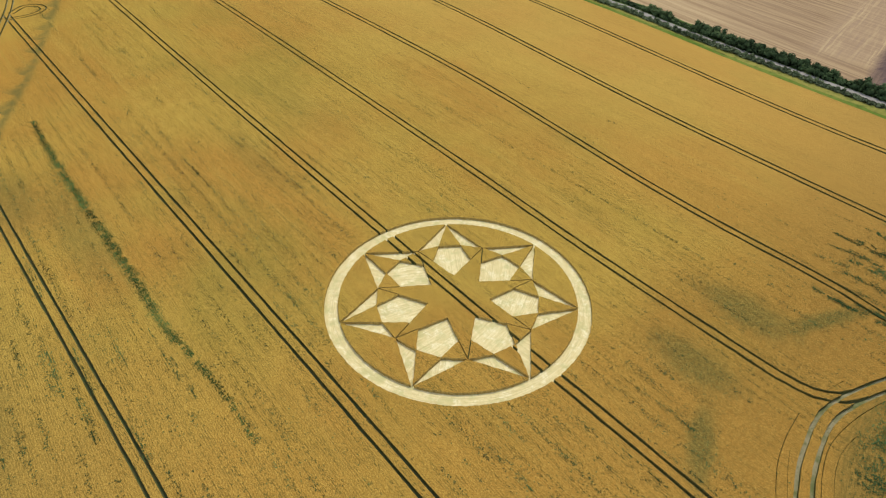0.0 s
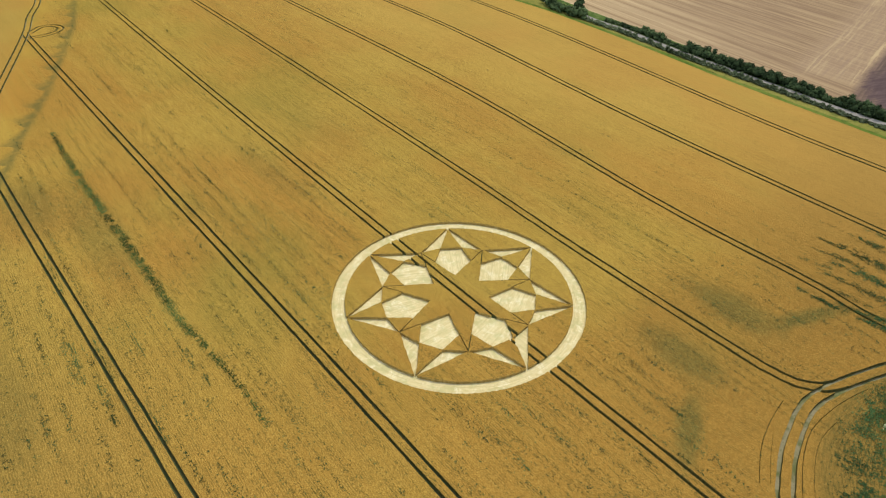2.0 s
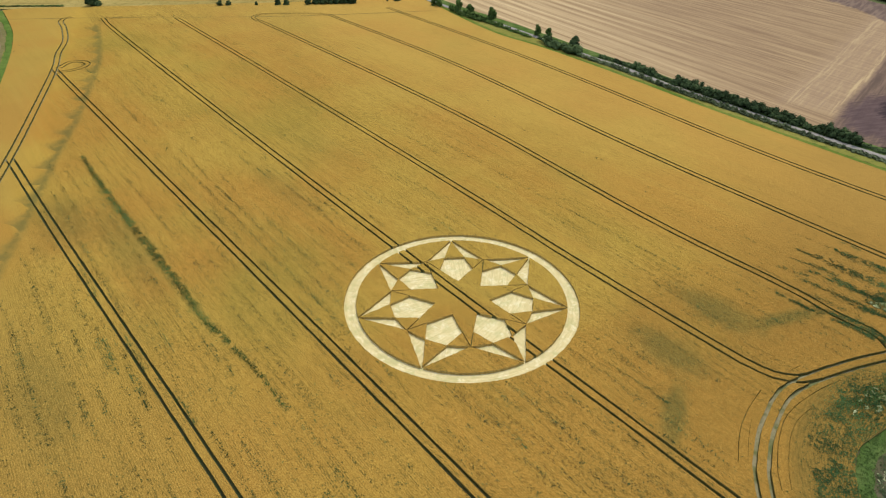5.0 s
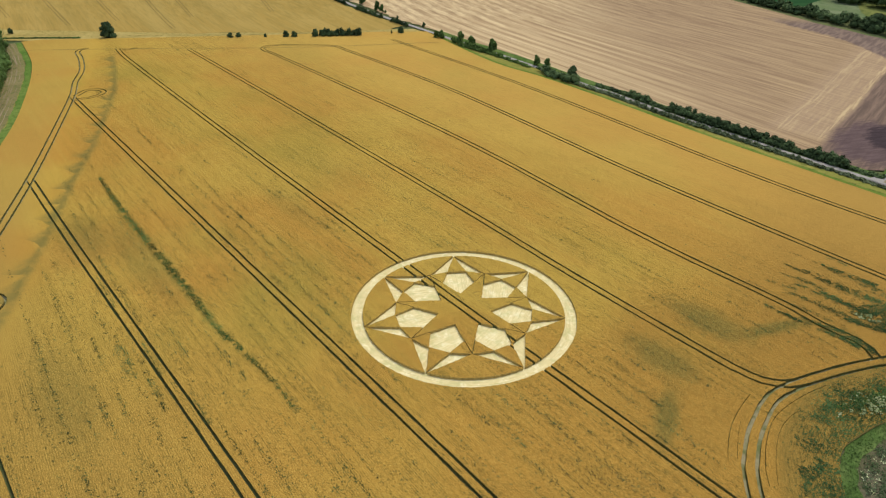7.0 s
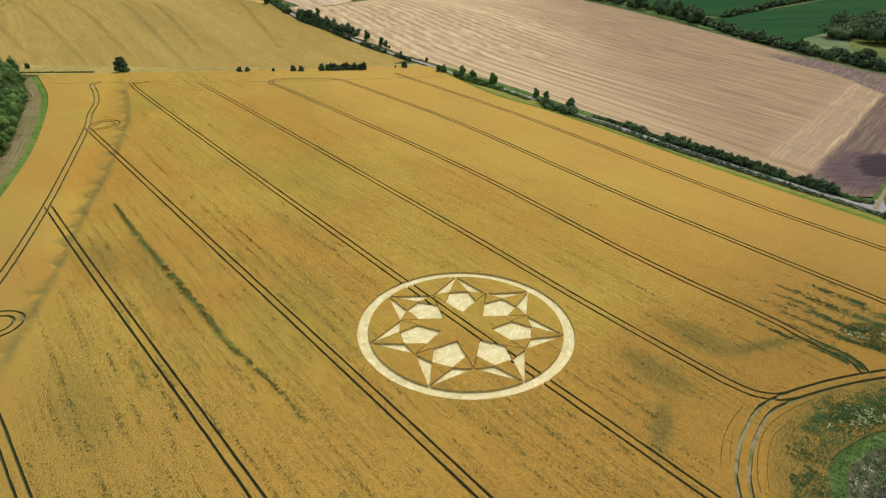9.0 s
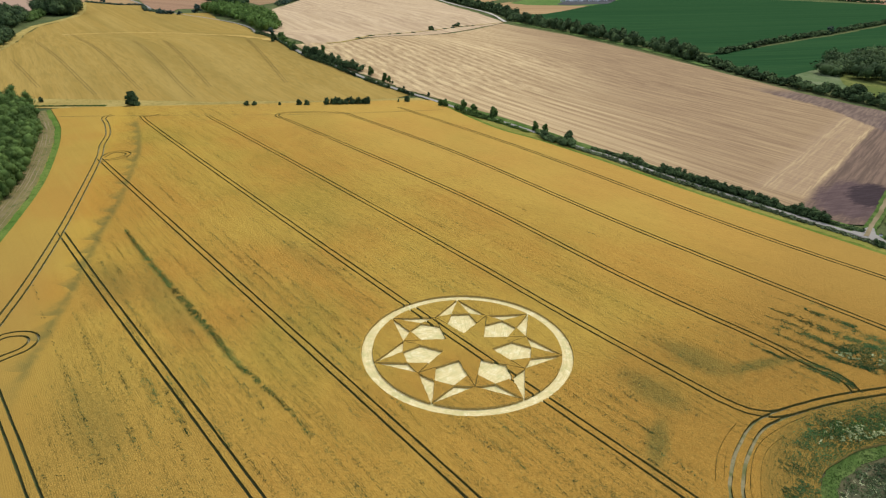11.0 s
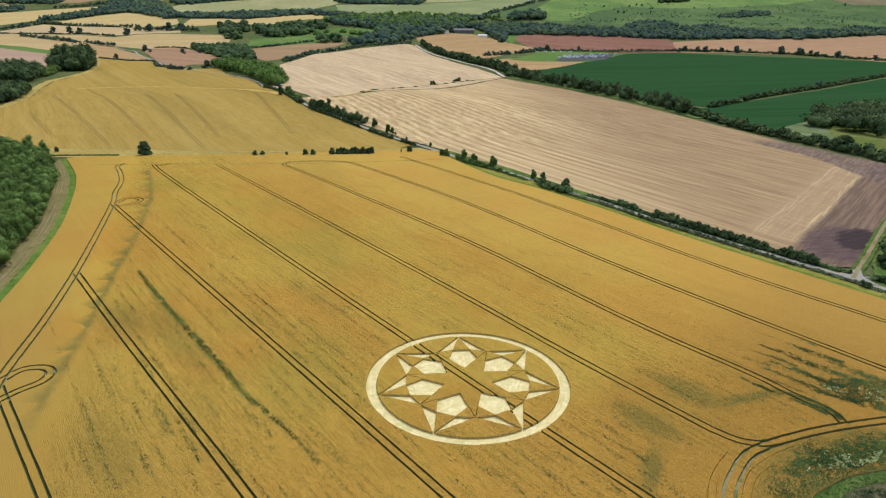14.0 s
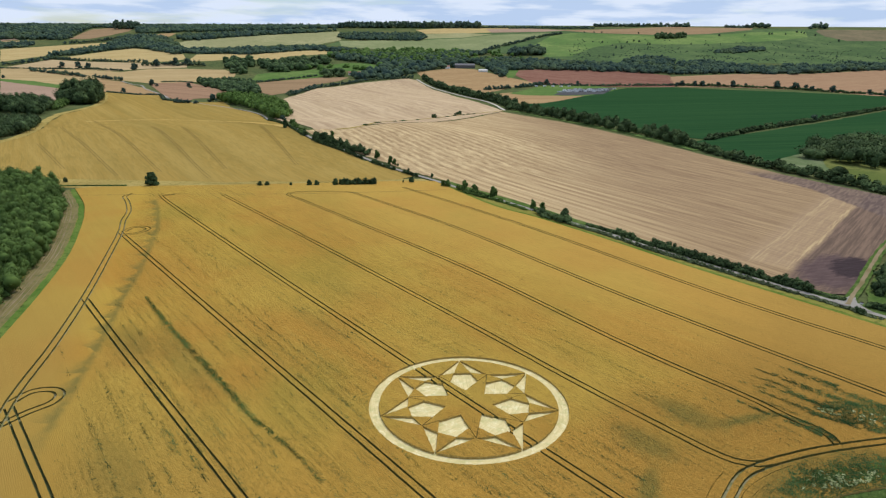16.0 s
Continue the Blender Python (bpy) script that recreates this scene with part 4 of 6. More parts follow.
field("field_stubble_hill", M_STUBBLE_B, "pale harvested stubble on a swell of land", 0.1, [(-301, 1010), (-316, 1368), (-234, 1551), (-124, 1668), (-93, 1620), (-11, 1236), (46, 913), (74, 795), (-94, 480), (-126, 446), (-188, 548), (-220, 640), (-230, 700)])
field("field_green_large", M_GREENCROP, "deep green leafy crop", 0.1, [(142, 1157), (445, 1503), (569, 1532), (831, 1448), (1100, 1290), (1250, 1150), (756, 984), (482, 744), (264, 524), (246, 540), (150, 770), (100, 930), (118, 950), (225, 1110), (160, 1150)])
field("field_green_small", M_GREENCROP, "deep green leafy crop behind a hedge", 0.1, [(236, 500), (365, 612), (497, 724), (747, 955), (860, 960), (620, 620), (459, 535), (384, 527), (312, 426), (272, 385), (246, 396), (234, 450)])
field("field_rough_pasture", M_THISTLE, "dry rough pasture beside a copse", 0.15, [(264, 385), (317, 436), (400, 500), (470, 420), (400, 300), (290, 280), (280, 319)])
field("field_olive_pasture", M_OLIVE, "yellowing grazed pasture beside a copse", 0.3, [(300, 365), (326, 424), (400, 490), (470, 420), (400, 300), (292, 285), (286, 325)])
field("field_down_pasture", M_HILLGRASS, "green scrubby pasture on the down", 0.1, [(-470, 2320), (-440, 2420), (-100, 2470), (-80, 2750), (420, 2790), (1000, 2950), (1900, 2980), (2200, 2500), (1700, 2000), (1043, 2058), (565, 2035), (330, 2100), (330, 2240), (200, 2190), (-80, 2280)])
field("field_gold_a", M_GOLD, "far golden crop", 0.1, [(-1581, 2151), (-1496, 2207), (-1406, 2264), (-1276, 2340), (-1221, 2291), (-1249, 2163), (-1313, 2097), (-1344, 2035), (-1369, 1998), (-1416, 1900)])
field("field_gold_b", M_GOLD, "far golden crop between tree belts", 0.1, [(-1268, 2017), (-1203, 2129), (-1150, 2207), (-1056, 2177), (-913, 2091), (-868, 2001), (-904, 1952), (-982, 1922), (-1079, 1938), (-1219, 1962)])
field("field_gold_c", M_PINKGOLD, "far pale stubble behind a hedge", 0.1, [(-1332, 1799), (-1289, 1957), (-1183, 1930), (-976, 1911), (-890, 1918), (-846, 1944), (-803, 1832), (-909, 1799), (-983, 1745), (-1081, 1773), (-1238, 1783)])
field("field_tan_long", M_PALETAN, "long tan stubble field", 0.12, [(-1333, 1775), (-1074, 1761), (-948, 1724), (-904, 1788), (-827, 1806), (-671, 1796), (-612, 1705), (-583, 1551), (-677, 1510), (-751, 1467), (-855, 1533), (-946, 1566), (-1039, 1611), (-1286, 1705)])
field("field_tan_low", M_PALETAN, "tan stubble on the valley floor", 0.16, [(-1294, 1717), (-1195, 1701), (-1068, 1635), (-967, 1592), (-871, 1410), (-896, 1359), (-1056, 1490), (-1174, 1538)])
field("field_green_strip", M_MEADOW, "narrow green strip between fields", 0.14, [(-1184, 1552), (-1056, 1490), (-904, 1381), (-798, 1199), (-890, 1287), (-1027, 1401), (-1134, 1479)])
field("field_pink_soil", M_PINK, "brownish bare field", 0.1, [(-1134, 1479), (-1027, 1401), (-890, 1287), (-809, 1217), (-693, 1011), (-608, 827), (-621, 804), (-667, 798)])
field("field_brown_low", M_TAN, "brown stubble behind the wheat hill", 0.1, [(-960, 1578), (-840, 1504), (-665, 1269), (-556, 1083), (-599, 1075), (-689, 1144), (-650, 1019), (-768, 1205)])
field("field_red_low", M_BROWNRED, "red-brown stubble beside the lane", 0.12, [(-763, 1482), (-677, 1510), (-597, 1419), (-457, 1190), (-424, 1089), (-431, 1024), (-460, 1006), (-448, 927), (-509, 1014), (-611, 1198)])
field("field_gold_strip", M_GOLD, "golden strip between tree belts", 0.1, [(-858, 2013), (-869, 2094), (-775, 2113), (-676, 2108), (-595, 2173), (-444, 2221), (-433, 2137), (-553, 2082), (-574, 2011), (-738, 1999), (-775, 1973), (-838, 1945)])
field("field_dry_down", M_DRYMEADOW, "pale dry meadow on the down", 0.1, [(-1043, 2291), (-1017, 2387), (-856, 2503), (-699, 2600), (-484, 2717), (-433, 2460), (-506, 2330), (-631, 2321), (-744, 2274), (-953, 2221)])
field("field_pink_down", M_BROWN, "brownish field on the far slope", 0.14, [(-1474, 2395), (-1518, 2584), (-1546, 2714), (-1490, 2775), (-1409, 2814), (-1357, 2639), (-1373, 2492), (-1401, 2415)])
field("field_pink_crest", M_PINK, "thin pinkish field by the crest", 0.16, [(-1401, 2815), (-1319, 2914), (-1258, 2769), (-1336, 2710)])
field("field_tan_gap", M_TAN, "small tan clearing among woods", 0.16, [(-1225, 2473), (-1194, 2576), (-1140, 2599), (-1126, 2496)])
field("field_crest_gap", M_GOLD, "thin pale field by the crest", 0.16, [(-831, 2809), (-730, 2895), (-716, 2833), (-812, 2758)])
field("field_pink_far", M_PINK, "small far pink field", 0.14, [(-1782, 2459), (-1731, 2448), (-1649, 2381), (-1702, 2336)])
field("field_tan_far", M_TAN, "small far tan field", 0.15, [(-1702, 2336), (-1632, 2348), (-1596, 2276), (-1652, 2259)])
field("field_tan_crest", M_GOLD, "golden strip along the crest", 0.16, [(-159, 2813), (4, 2907), (265, 2927), (238, 2753), (76, 2701), (-111, 2667)])
field("field_pink_crest_east", M_PINK, "pinkish strip along the crest", 0.2, [(157, 2862), (366, 2905), (536, 2840), (400, 2775), (175, 2728)])
field("field_brown_crest", M_BROWN, "brownish strip along the crest", 0.22, [(484, 2831), (784, 2923), (1045, 3060), (1420, 3000), (1375, 2912), (1109, 2751), (922, 2704), (642, 2746)])
field("field_pale_meadow", M_DRYMEADOW, "pale meadow strip on the down", 0.18, [(-111, 2649), (40, 2708), (176, 2671), (50, 2559), (-115, 2515)])
field("field_west_pasture", M_SUNPALEPASTURE, "pasture on the down, its colour paled for sunlight", 0.17, [(-437, 2431), (-109, 2485), (49, 2543), (175, 2653), (458, 2749), (377, 2601), (270, 2456), (172, 2328), (105, 2223), (-27, 2214), (-161, 2241), (-328, 2266), (-409, 2311)])
# parcel laid where sun breaks through; its brightness is in the material colour
field("field_upper_pasture", M_SUNPASTURE, "pasture on the down with a sun patch in its colour", 0.24, [(317, 2391), (418, 2637), (519, 2744), (637, 2724), (913, 2673), (1118, 2713), (1350, 2829), (1605, 2886), (1513, 2682), (1345, 2579), (1005, 2469), (841, 2443), (672, 2472), (537, 2354), (416, 2151), (320, 2132)])
field("field_brown_down", M_DRYHILL, "brownish dry grass on the down", 0.24, [(1640, 2860), (1700, 2950), (2300, 2950), (2200, 2614), (1629, 2591), (1600, 2709)])
field("field_village_green", M_MEADOW, "bright paddock among village trees", 0.14, [(-410, 1886), (-342, 1960), (-270, 1965), (-220, 1901), (-250, 1796), (-335, 1801)])
field("field_meadow_low", M_MEADOW, "green meadow below the village trees", 0.14, [(-534, 1584), (-554, 1711), (-497, 1775), (-385, 1843), (-347, 1717), (-373, 1653), (-449, 1580), (-509, 1531)])
field("field_pink_low", M_BROWN, "brown stubble by the village", 0.12, [(-506, 1501), (-449, 1580), (-373, 1653), (-285, 1674), (-299, 1583), (-341, 1492), (-343, 1211), (-353, 1115), (-398, 1201)])
field("field_tan_farm", M_TAN, "tan stubble below the barn", 0.1, [(-102, 1797), (3, 1884), (72, 1867), (163, 1715), (235, 1587), (141, 1462), (75, 1275), (30, 1479), (-27, 1517), (-71, 1607)])
field("field_farm_green", M_MEADOW, "small bright paddock by the farm", 0.16, [(160, 1818), (185, 1865), (206, 1855), (175, 1704), (159, 1703)])
field("field_red_soil", M_RED, "red-brown bare soil", 0.1, [(182, 1774), (206, 1855), (265, 1882), (455, 1874), (570, 1850), (647, 1790), (598, 1599), (580, 1545), (453, 1531), (366, 1535), (297, 1554), (226, 1573)])
field("field_trailer_park", M_MEADOW, "bright grass paddock with parked trailers", 0.2, [(124, 1265), (216, 1503), (299, 1568), (381, 1537), (415, 1469), (286, 1222), (237, 1212), (155, 1214)])
field("trailer_hardstanding", M_GRAVEL, "grey gravel hardstanding under the trailers", 0.3, [(219, 1245), (287, 1451), (413, 1498), (332, 1286), (239, 1222)])
field("field_tan_strip", M_TAN, "narrow strip of tan stubble", 0.15, [(83, 1236), (134, 1307), (163, 1234), (280, 1220), (216, 1092), (158, 984), (124, 953), (89, 860), (90, 1105)])
field("field_tan_foot", M_TANRED, "tan stubble at the foot of the down", 0.1, [(630, 1766), (858, 1839), (1089, 1857), (1240, 1911), (1387, 1954), (1653, 1994), (1043, 1187), (971, 1310), (961, 1434), (916, 1502), (736, 1549), (589, 1546)])
lower = [p for p in road if p.y < 285]
grass_r = right + beside(right, -3.4)[::-1]
drape("verge_mown", grass_r, M_VERGE_DRY, 0.12, 8, "bright green grass strip along the wheat", 0.45)
drape("verge_rough", beside(right, -3.2) + [p for p in reversed(lower)], M_ROUGH, 0.06, 8, "rough yellowish grass between wheat and lane", 0.3)
ribbon("road", road, 2.8, M_ROAD, 0.3, "narrow pale asphalt lane", 0.12)
drape("verge_far", beside(lower, -1.5) + beside(lower, -7.5)[::-1], M_LUSH, 0.14, 8, "rough grass under the roadside hedge", 0.3)
gate_way = curved([(138, 70), (146, 80), (158, 94), (176, 116), (205, 149), (260, 200)], 4)
ribbon("verge_gate_track", gate_way[1:], 4.2, M_LUSH, 0.42, "green grass either side of the gate track", 0.3)
ribbon("road_gate_track", gate_way, 1.5, M_RUTPALE, 0.54, "narrow chalky track leaving the lane", 0.2)
drape("road_junction", [(132, 76), (135.5, 74.5), (140, 76), (143.5, 78.5), (145, 77), (142.5, 72), (142.5, 67), (143, 63), (138, 67.5)], M_ROAD, 0.45, 2, "worn pale apron where the track meets the lane", 0.25)
drape("verge_gate", [(146, 70), (153, 84), (164, 97), (180, 113), (215, 148), (330, 190), (300, 60), (160, 50)], M_LUSH, 0.3, 5, "grass bank beside the gate track", 0.5)
drape("verge_left", left[:-1] + beside(left, 3.0)[::-1][1:], M_VERGE, 0.16, 5, "bright green grass strip along the wheat", 0.5)
farm = beside(left, 7.2)
drape("track_bank", beside(left, 3.0) + beside(left, 24)[::-1], M_ROUGH, 0.03, 8, "rough grass beside the farm track", 0.3)
ribbon("farm_track", farm, 8.0, M_TRACK, 0.12, "grassy dirt farm track beside the wood", 0.3)
for off, w in ((4.9, 0.25), (6.5, 0.45), (7.4, 0.2), (8.4, 0.4), (9.6, 0.2)):
    ribbon("farm_track_rut", [p + Vector((0.25 * noise.noise((p.y * 0.06, off, 0)) + random.uniform(-.06, .06), 0)) for p in beside(left, off)], w, M_RUTPALE, 0.2, "worn wheel rut in the farm track", 0.2)
drape("verge_far_boundary", [(-262, 249), (-232, 250), (-186, 257), (-115, 268), (-42, 282), (-15, 284), (-24, 292), (-38, 291), (-95, 280), (-155, 274), (-232, 277), (-300, 285)], M_DRYGRASS, 0.08, 12, "dry grass strip between the wheat fields", 0.4)
hedge([(-255, 254), (-236, 256), (-214, 257.5)], 2.0, 0.7, 0.7, 16, 0.24, M_LEAF, "thin low line of weeds along the boundary")
ribbon("hill_margin", curved([(-411, 379), (-411, 419), (-419, 470), (-451, 544), (-491, 624), (-525, 710), (-536, 778), (-558, 867), (-604, 971), (-693, 1140)], 15), 10.0, M_DRYGRASS, 0.3, "pale grass margin along the wheat hill", 1.0)
ribbon("hill_path", curved([(-437, 611), (-380, 632), (-303, 613), (-205, 511), (-152, 460)], 10), 7.0, M_PALELINE, 0.3, "pale strip across the wheat hill", 2.2)
ribbon("boundary_path", curved([(-250, 263), (-186, 266), (-115, 273.5), (-60, 280)], 6), 1.6, M_DRYGRASS, 0.2, "pale trodden path along the boundary", 0.2)
ribbon("headland_shade", curved([(-226, 226), (-165, 233), (-87, 239.5), (-7, 256)], 6), 0.5, M_RUT, CROP + 0.05, "faint wheel line along the headland", 0.08)
for off in (-1, 1):
    for line in ([(-369, 413), (-285, 309)], [(-474, 639), (-440, 580), (-415, 528), (-236, 289)], [(-431, 618), (-212, 303)], [(-311, 511), (-170, 285)], [(-275, 496), (-169, 315)], [(-190, 480), (-120, 330)], [(-390, 350), (-395, 380), (-420, 420)]):
        ribbon("hill_wheel_track", beside(curved(line, 10), off), 0.5, M_HILLRUT, 0.3, "thin wheel line through the hill wheat", 0.1)
ribbon("stubble_boundary", curved([(-113, 458), (-92, 482), (-56, 617), (-2, 706), (60, 778), (76, 800)], 12), 2.6, M_DRYGRASS, 0.3, "thin grass boundary between the stubble fields", 0.6)
ribbon("chalk_lane", curved([(76, 800), (58, 960), (1, 1238), (-94, 1640)], 25), 5.0, M_CHALK, 0.6, "pale chalk lane along the stubble", 0.5)
ribbon("hill_lane", curved([(-448, 939), (-489, 974), (-543, 1069), (-601, 1161), (-670, 1268), (-738, 1393), (-775, 1427), (-848, 1518)], 20), 4.5, M_ROAD, 0.5, "far stretch of pale lane", 0.3)
ribbon("stubble_margin", curved([(90, 800), (149, 690), (184, 590), (209, 500), (225, 440)], 12), 12, M_MEADOW, 0.3, "grass margin beside the hedge", 0.8)
drape("rough_island", ISLAND[1:] + [(184, -14), (230, -40), (200, -140), (60, -140)], M_WEEDY, 0.05, 6, "weedy rough ground past the wheat", 0.2)
ribbon("island_grass", beside(curved(ISLAND[1:], 2), 1.4), 2.8, M_LUSH, 0.14, "fresh green grass edge of the rough ground", 0.3)

# ---- trees and hedges ----
ROADSIDE = "round broadleaf tree beside the lane"
big = [make_tree("tree", 9, 9.0, 30, 160, 0.55, M_LEAF_DARK, "dark round broadleaf tree on the field boundary", 0.06) for _ in range(2)]
tall = [make_tree("tree", 7.4, 6.0, 14, 150, 0.5, M_LEAF, ROADSIDE, 0.15) for _ in range(3)]
bush = [make_tree("bush", 3.4, 4.6, 9, 150, 0.4, M_LEAF_DARK, "low dense bush on the field boundary", 0.1) for _ in range(2)]
for b in bush:
    tagged(b, category="bush")
def plant(tree, spots):
    for x, y, s, w in spots:
        place(tree, x, y, s, w)


plant(big[0], [(-198, 259, 1.0, 1.0), (-113, 404, .95, 1.25)])
plant(big[1], [(-122, 414, .75, 1.1), (-162, 466, .95, .6), (-135, 428, .6, 1.0), (57, 187, .72, .8), (272, 305, 1.25, 1.35)])
plant(bush[0], [(-258, 266, 1.0, 0.8), (-109, 264, 0.8, .6), (-36, 278, .7, .5), (-31, 280, 1.2, .9)])
plant(bush[1], [(-129, 262, 1.0, 1.0), (-124, 263, 0.9, 1.0), (-97, 266, 1.2, .8), (-92, 266, 1.1, 0.9), (-80, 267, 1.4, .75), (-35, 319, .6, .8), (-17, 299, .8, .8), (-44, 333, .6, .8)])
plant(tall[0], [(22, 237, 1.0, 1.05), (43, 210, 0.75, .95), (-6, 267, 0.7, 1.2), (-62, 353, .95, 1.0)])
plant(tall[1], [(5, 256, 0.95, .85), (47.5, 205, 0.72, 1.05), (-50, 337, .9, .8), (-108, 415, 1, 1)])
plant(tall[2], [(11, 253, 0.75, 1.2), (-9, 269, .65, 1.1), (-46.5, 333, .8, .8)])
for ob in big + tall + bush:
    for o in (*ob.children_recursive, ob):
        bpy.data.objects.remove(o)
far_side = beside(curved(ROAD, 2), -3.6)
hedge([(-77, 269), (-67, 270), (-54, 272)], 3.6, 4.4, 1.2, 60, 0.4, M_LEAF_DARK, "clipped dark hedge stub on the field boundary", vary=0.25)
hedge([(44, 198), (47, 193), (51, 187), (55, 181), (58, 178)], 4.6, 3.6, 1.3, 40, 0.42, M_LEAF_DARK, "dense dark roadside hedge with taller shrubs")
hedge([(-121, 411), (-109, 401), (-98, 392)], 6, 6.5, 3, 60, 0.6, M_LEAF_DARK, "dense dark shrubs beside the far lane")
hedge([(-98, 391), (-90, 382), (-81, 374), (-71, 363)], 6, 5.5, 2.4, 60, 0.55, M_LEAF_DARK, "rounded dark hedge beside the far lane")
hedge([(-165, 500), (-148, 455), (-136, 432)], 5, 4.0, 3, 50, 0.6, M_LEAF, "loose green shrubs beside the far lane", 0.15)
for low, high, wide, tall, label in ((160, 178, 2.0, 1.3, "low trimmed roadside hedge"), (139, 152, 1.8, 1.2, "low trimmed roadside hedge"), (149, 162, 3.4, 2.7, "dense dark roadside hedge clump"), (117, 141, 4.0, 3.2, "dense dark roadside hedge with rounded tops"),
                               (98.5, 118, 3.8, 3.0, "dense dark roadside hedge with rounded tops"), (92, 100, 2.2, 1.7, "low trimmed roadside hedge"), (83, 94, 3.8, 3.4, "tall rounded hedge end beside the gate track"), (74, 85, 1.8, 1.2, "low hedge end at the junction")):
    hedge([p for p in far_side if low < p.y < high], wide, tall, 1.0, 56, 0.4, M_LEAF_DARK, label, vary=0.3)
near_side = beside(curved(ROAD, 2), 3.0)
for low, high, tall, mat in ((58, 90, 0.7, M_LEAF_GREY), (88, 112, 1.1, M_LEAF_GREY), (111, 144, 1.2, M_LEAF_GREY), (143, 176, 1.1, M_LEAF_GREY), (206, 237, 1.0, M_LEAF), (233, 262, 1.9, M_LEAF), (298, 312, 1.8, M_LEAF_DARK), (318, 341, 2.0, M_LEAF_DARK), (350, 406, 2.2, M_LEAF_DARK), (430, 560, 1.8, M_LEAF_DARK)):
    hedge([p for p in near_side if low < p.y < high], 1.9, tall * 1.2, 0.9, 36, 0.3, mat, "low scrub along the lane", 0.05, vary=0.5)
hedge([(5, 250), (14, 240), (22, 231), (26, 226)], 2.6, 2.0, 1.2, 34, 0.36, M_LEAF, "low scrub bank along the lane", 0.1)
hedge([(154.5, 79), (157, 82), (159, 86), (165, 92)], 4.6, 4.2, 1.5, 60, 0.42, M_LEAF_DARK, "rounded bushes beside the gate track", 0.1)
hedge([(137.6, 63.2), (138.8, 62)], 2.0, 2.2, 1.0, 50, 0.35, M_LEAF_DARK, "small dark bush on the grass verge", name="bush", vary=0.15)
hedge([(168, 96), (182, 110), (200, 133), (230, 160)], 6.0, 5.0, 2.2, 60, 0.55, M_LEAF_DARK, "tall shrubs along the gate track", 0.1)
hedge([(145, 69), (148.5, 65.5), (153, 61), (160, 54)], 3.0, 2.5, 1.2, 50, 0.4, M_LEAF_DARK, "clipped hedge beyond the junction")
hedge([(84, 832), (149, 707), (184, 608), (207, 530), (222, 470)], 13, 12, 8, 150, 1.0, M_LEAF_DARK, "tall belt of dark trees between the fields", 0.04)
hedge([(215, 500), (227, 457), (236, 400), (257, 339), (271, 303), (284, 262)], 9, 6.5, 4.5, 90, 0.9, M_LEAF_DARK, "broad overgrown dark green hedge")
hedge([(-92, 483), (-56, 617), (-2, 706), (55, 773)], 1.5, 1.0, 6, 14, 0.5, M_LEAF_DARK, "sparse low hedge between stubble fields", 0.75)
hedge([(-26, 678), (-24, 680)], 5, 5, 3, 60, 0.8, M_LEAF_DARK, "small bush on the stubble boundary")
hedge([(3, 725), (8, 728), (14, 732)], 5, 5, 5, 60, 0.8, M_LEAF_DARK, "small clump of bushes on the stubble boundary", 0.3)
hedge([(-76, 1650), (19, 1240), (75, 974), (92, 846)], 14, 12, 9, 80, 1.7, M_LEAF_DARK, "dark tree belt along the chalk lane", 0.03)
hedge([(264, 520), (365, 626), (495, 738), (747, 971), (900, 1100)], 7, 5, 5, 60, 1.0, M_LEAF_DARK, "thick dark hedge between the green fields")
hedge([(599, 1575), (743, 1565), (871, 1526), (961, 1435), (1060, 1330)], 8, 6, 9, 40, 1.6, M_LEAF_DARK, "far dark field hedge", 0.12)
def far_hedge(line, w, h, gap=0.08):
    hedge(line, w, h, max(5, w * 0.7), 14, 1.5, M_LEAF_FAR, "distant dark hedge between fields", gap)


far_hedge([(-1450, 1700), (-1364, 1825), (-1317, 1884), (-1285, 1981)], 16, 12)
far_hedge([(-1306, 1979), (-1207, 1940), (-1100, 1925), (-982, 1922), (-951, 1900)], 10, 9)
far_hedge([(-1210, 1724), (-1105, 1671), (-989, 1603)], 12, 10)
far_hedge([(-956, 1593), (-896, 1557), (-855, 1533)], 10, 9)
far_hedge([(-1423, 2276), (-1352, 2321), (-1278, 2410)], 14, 12)
far_hedge([(-951, 1855), (-931, 1857), (-871, 1873), (-820, 1877), (-761, 1859)], 14, 14, 0.15)
far_hedge([(-1087, 1784), (-960, 1747)], 6, 5, 0.3)
far_hedge([(-1500, 1755), (-1300, 1770), (-1087, 1778)], 4, 3, 0.1)
far_hedge([(85, 2150), (160, 2300), (300, 2500), (400, 2640), (470, 2700)], 16, 11, 0.1)
far_hedge([(-316, 1101), (-320, 1389), (-226, 1606), (-108, 1670)], 10, 8)
far_hedge([(81, 1382), (170, 1467), (239, 1563)], 10, 9)
far_hedge([(-457, 914), (-416, 892)], 8, 7)
far_hedge([(207, 1546), (367, 1536), (591, 1575)], 8, 6)
far_hedge([(-689, 1146), (-640, 1112), (-599, 1083), (-560, 1090)], 3, 2.5, 0.05)
far_hedge([(-735, 1500), (-690, 1515), (-657, 1496)], 4, 3, 0.2)
far_hedge([(-545, 1060), (-495, 960), (-455, 930)], 5, 4, 0.1)
far_hedge([(-500, 1520), (-380, 1690)], 6, 5)

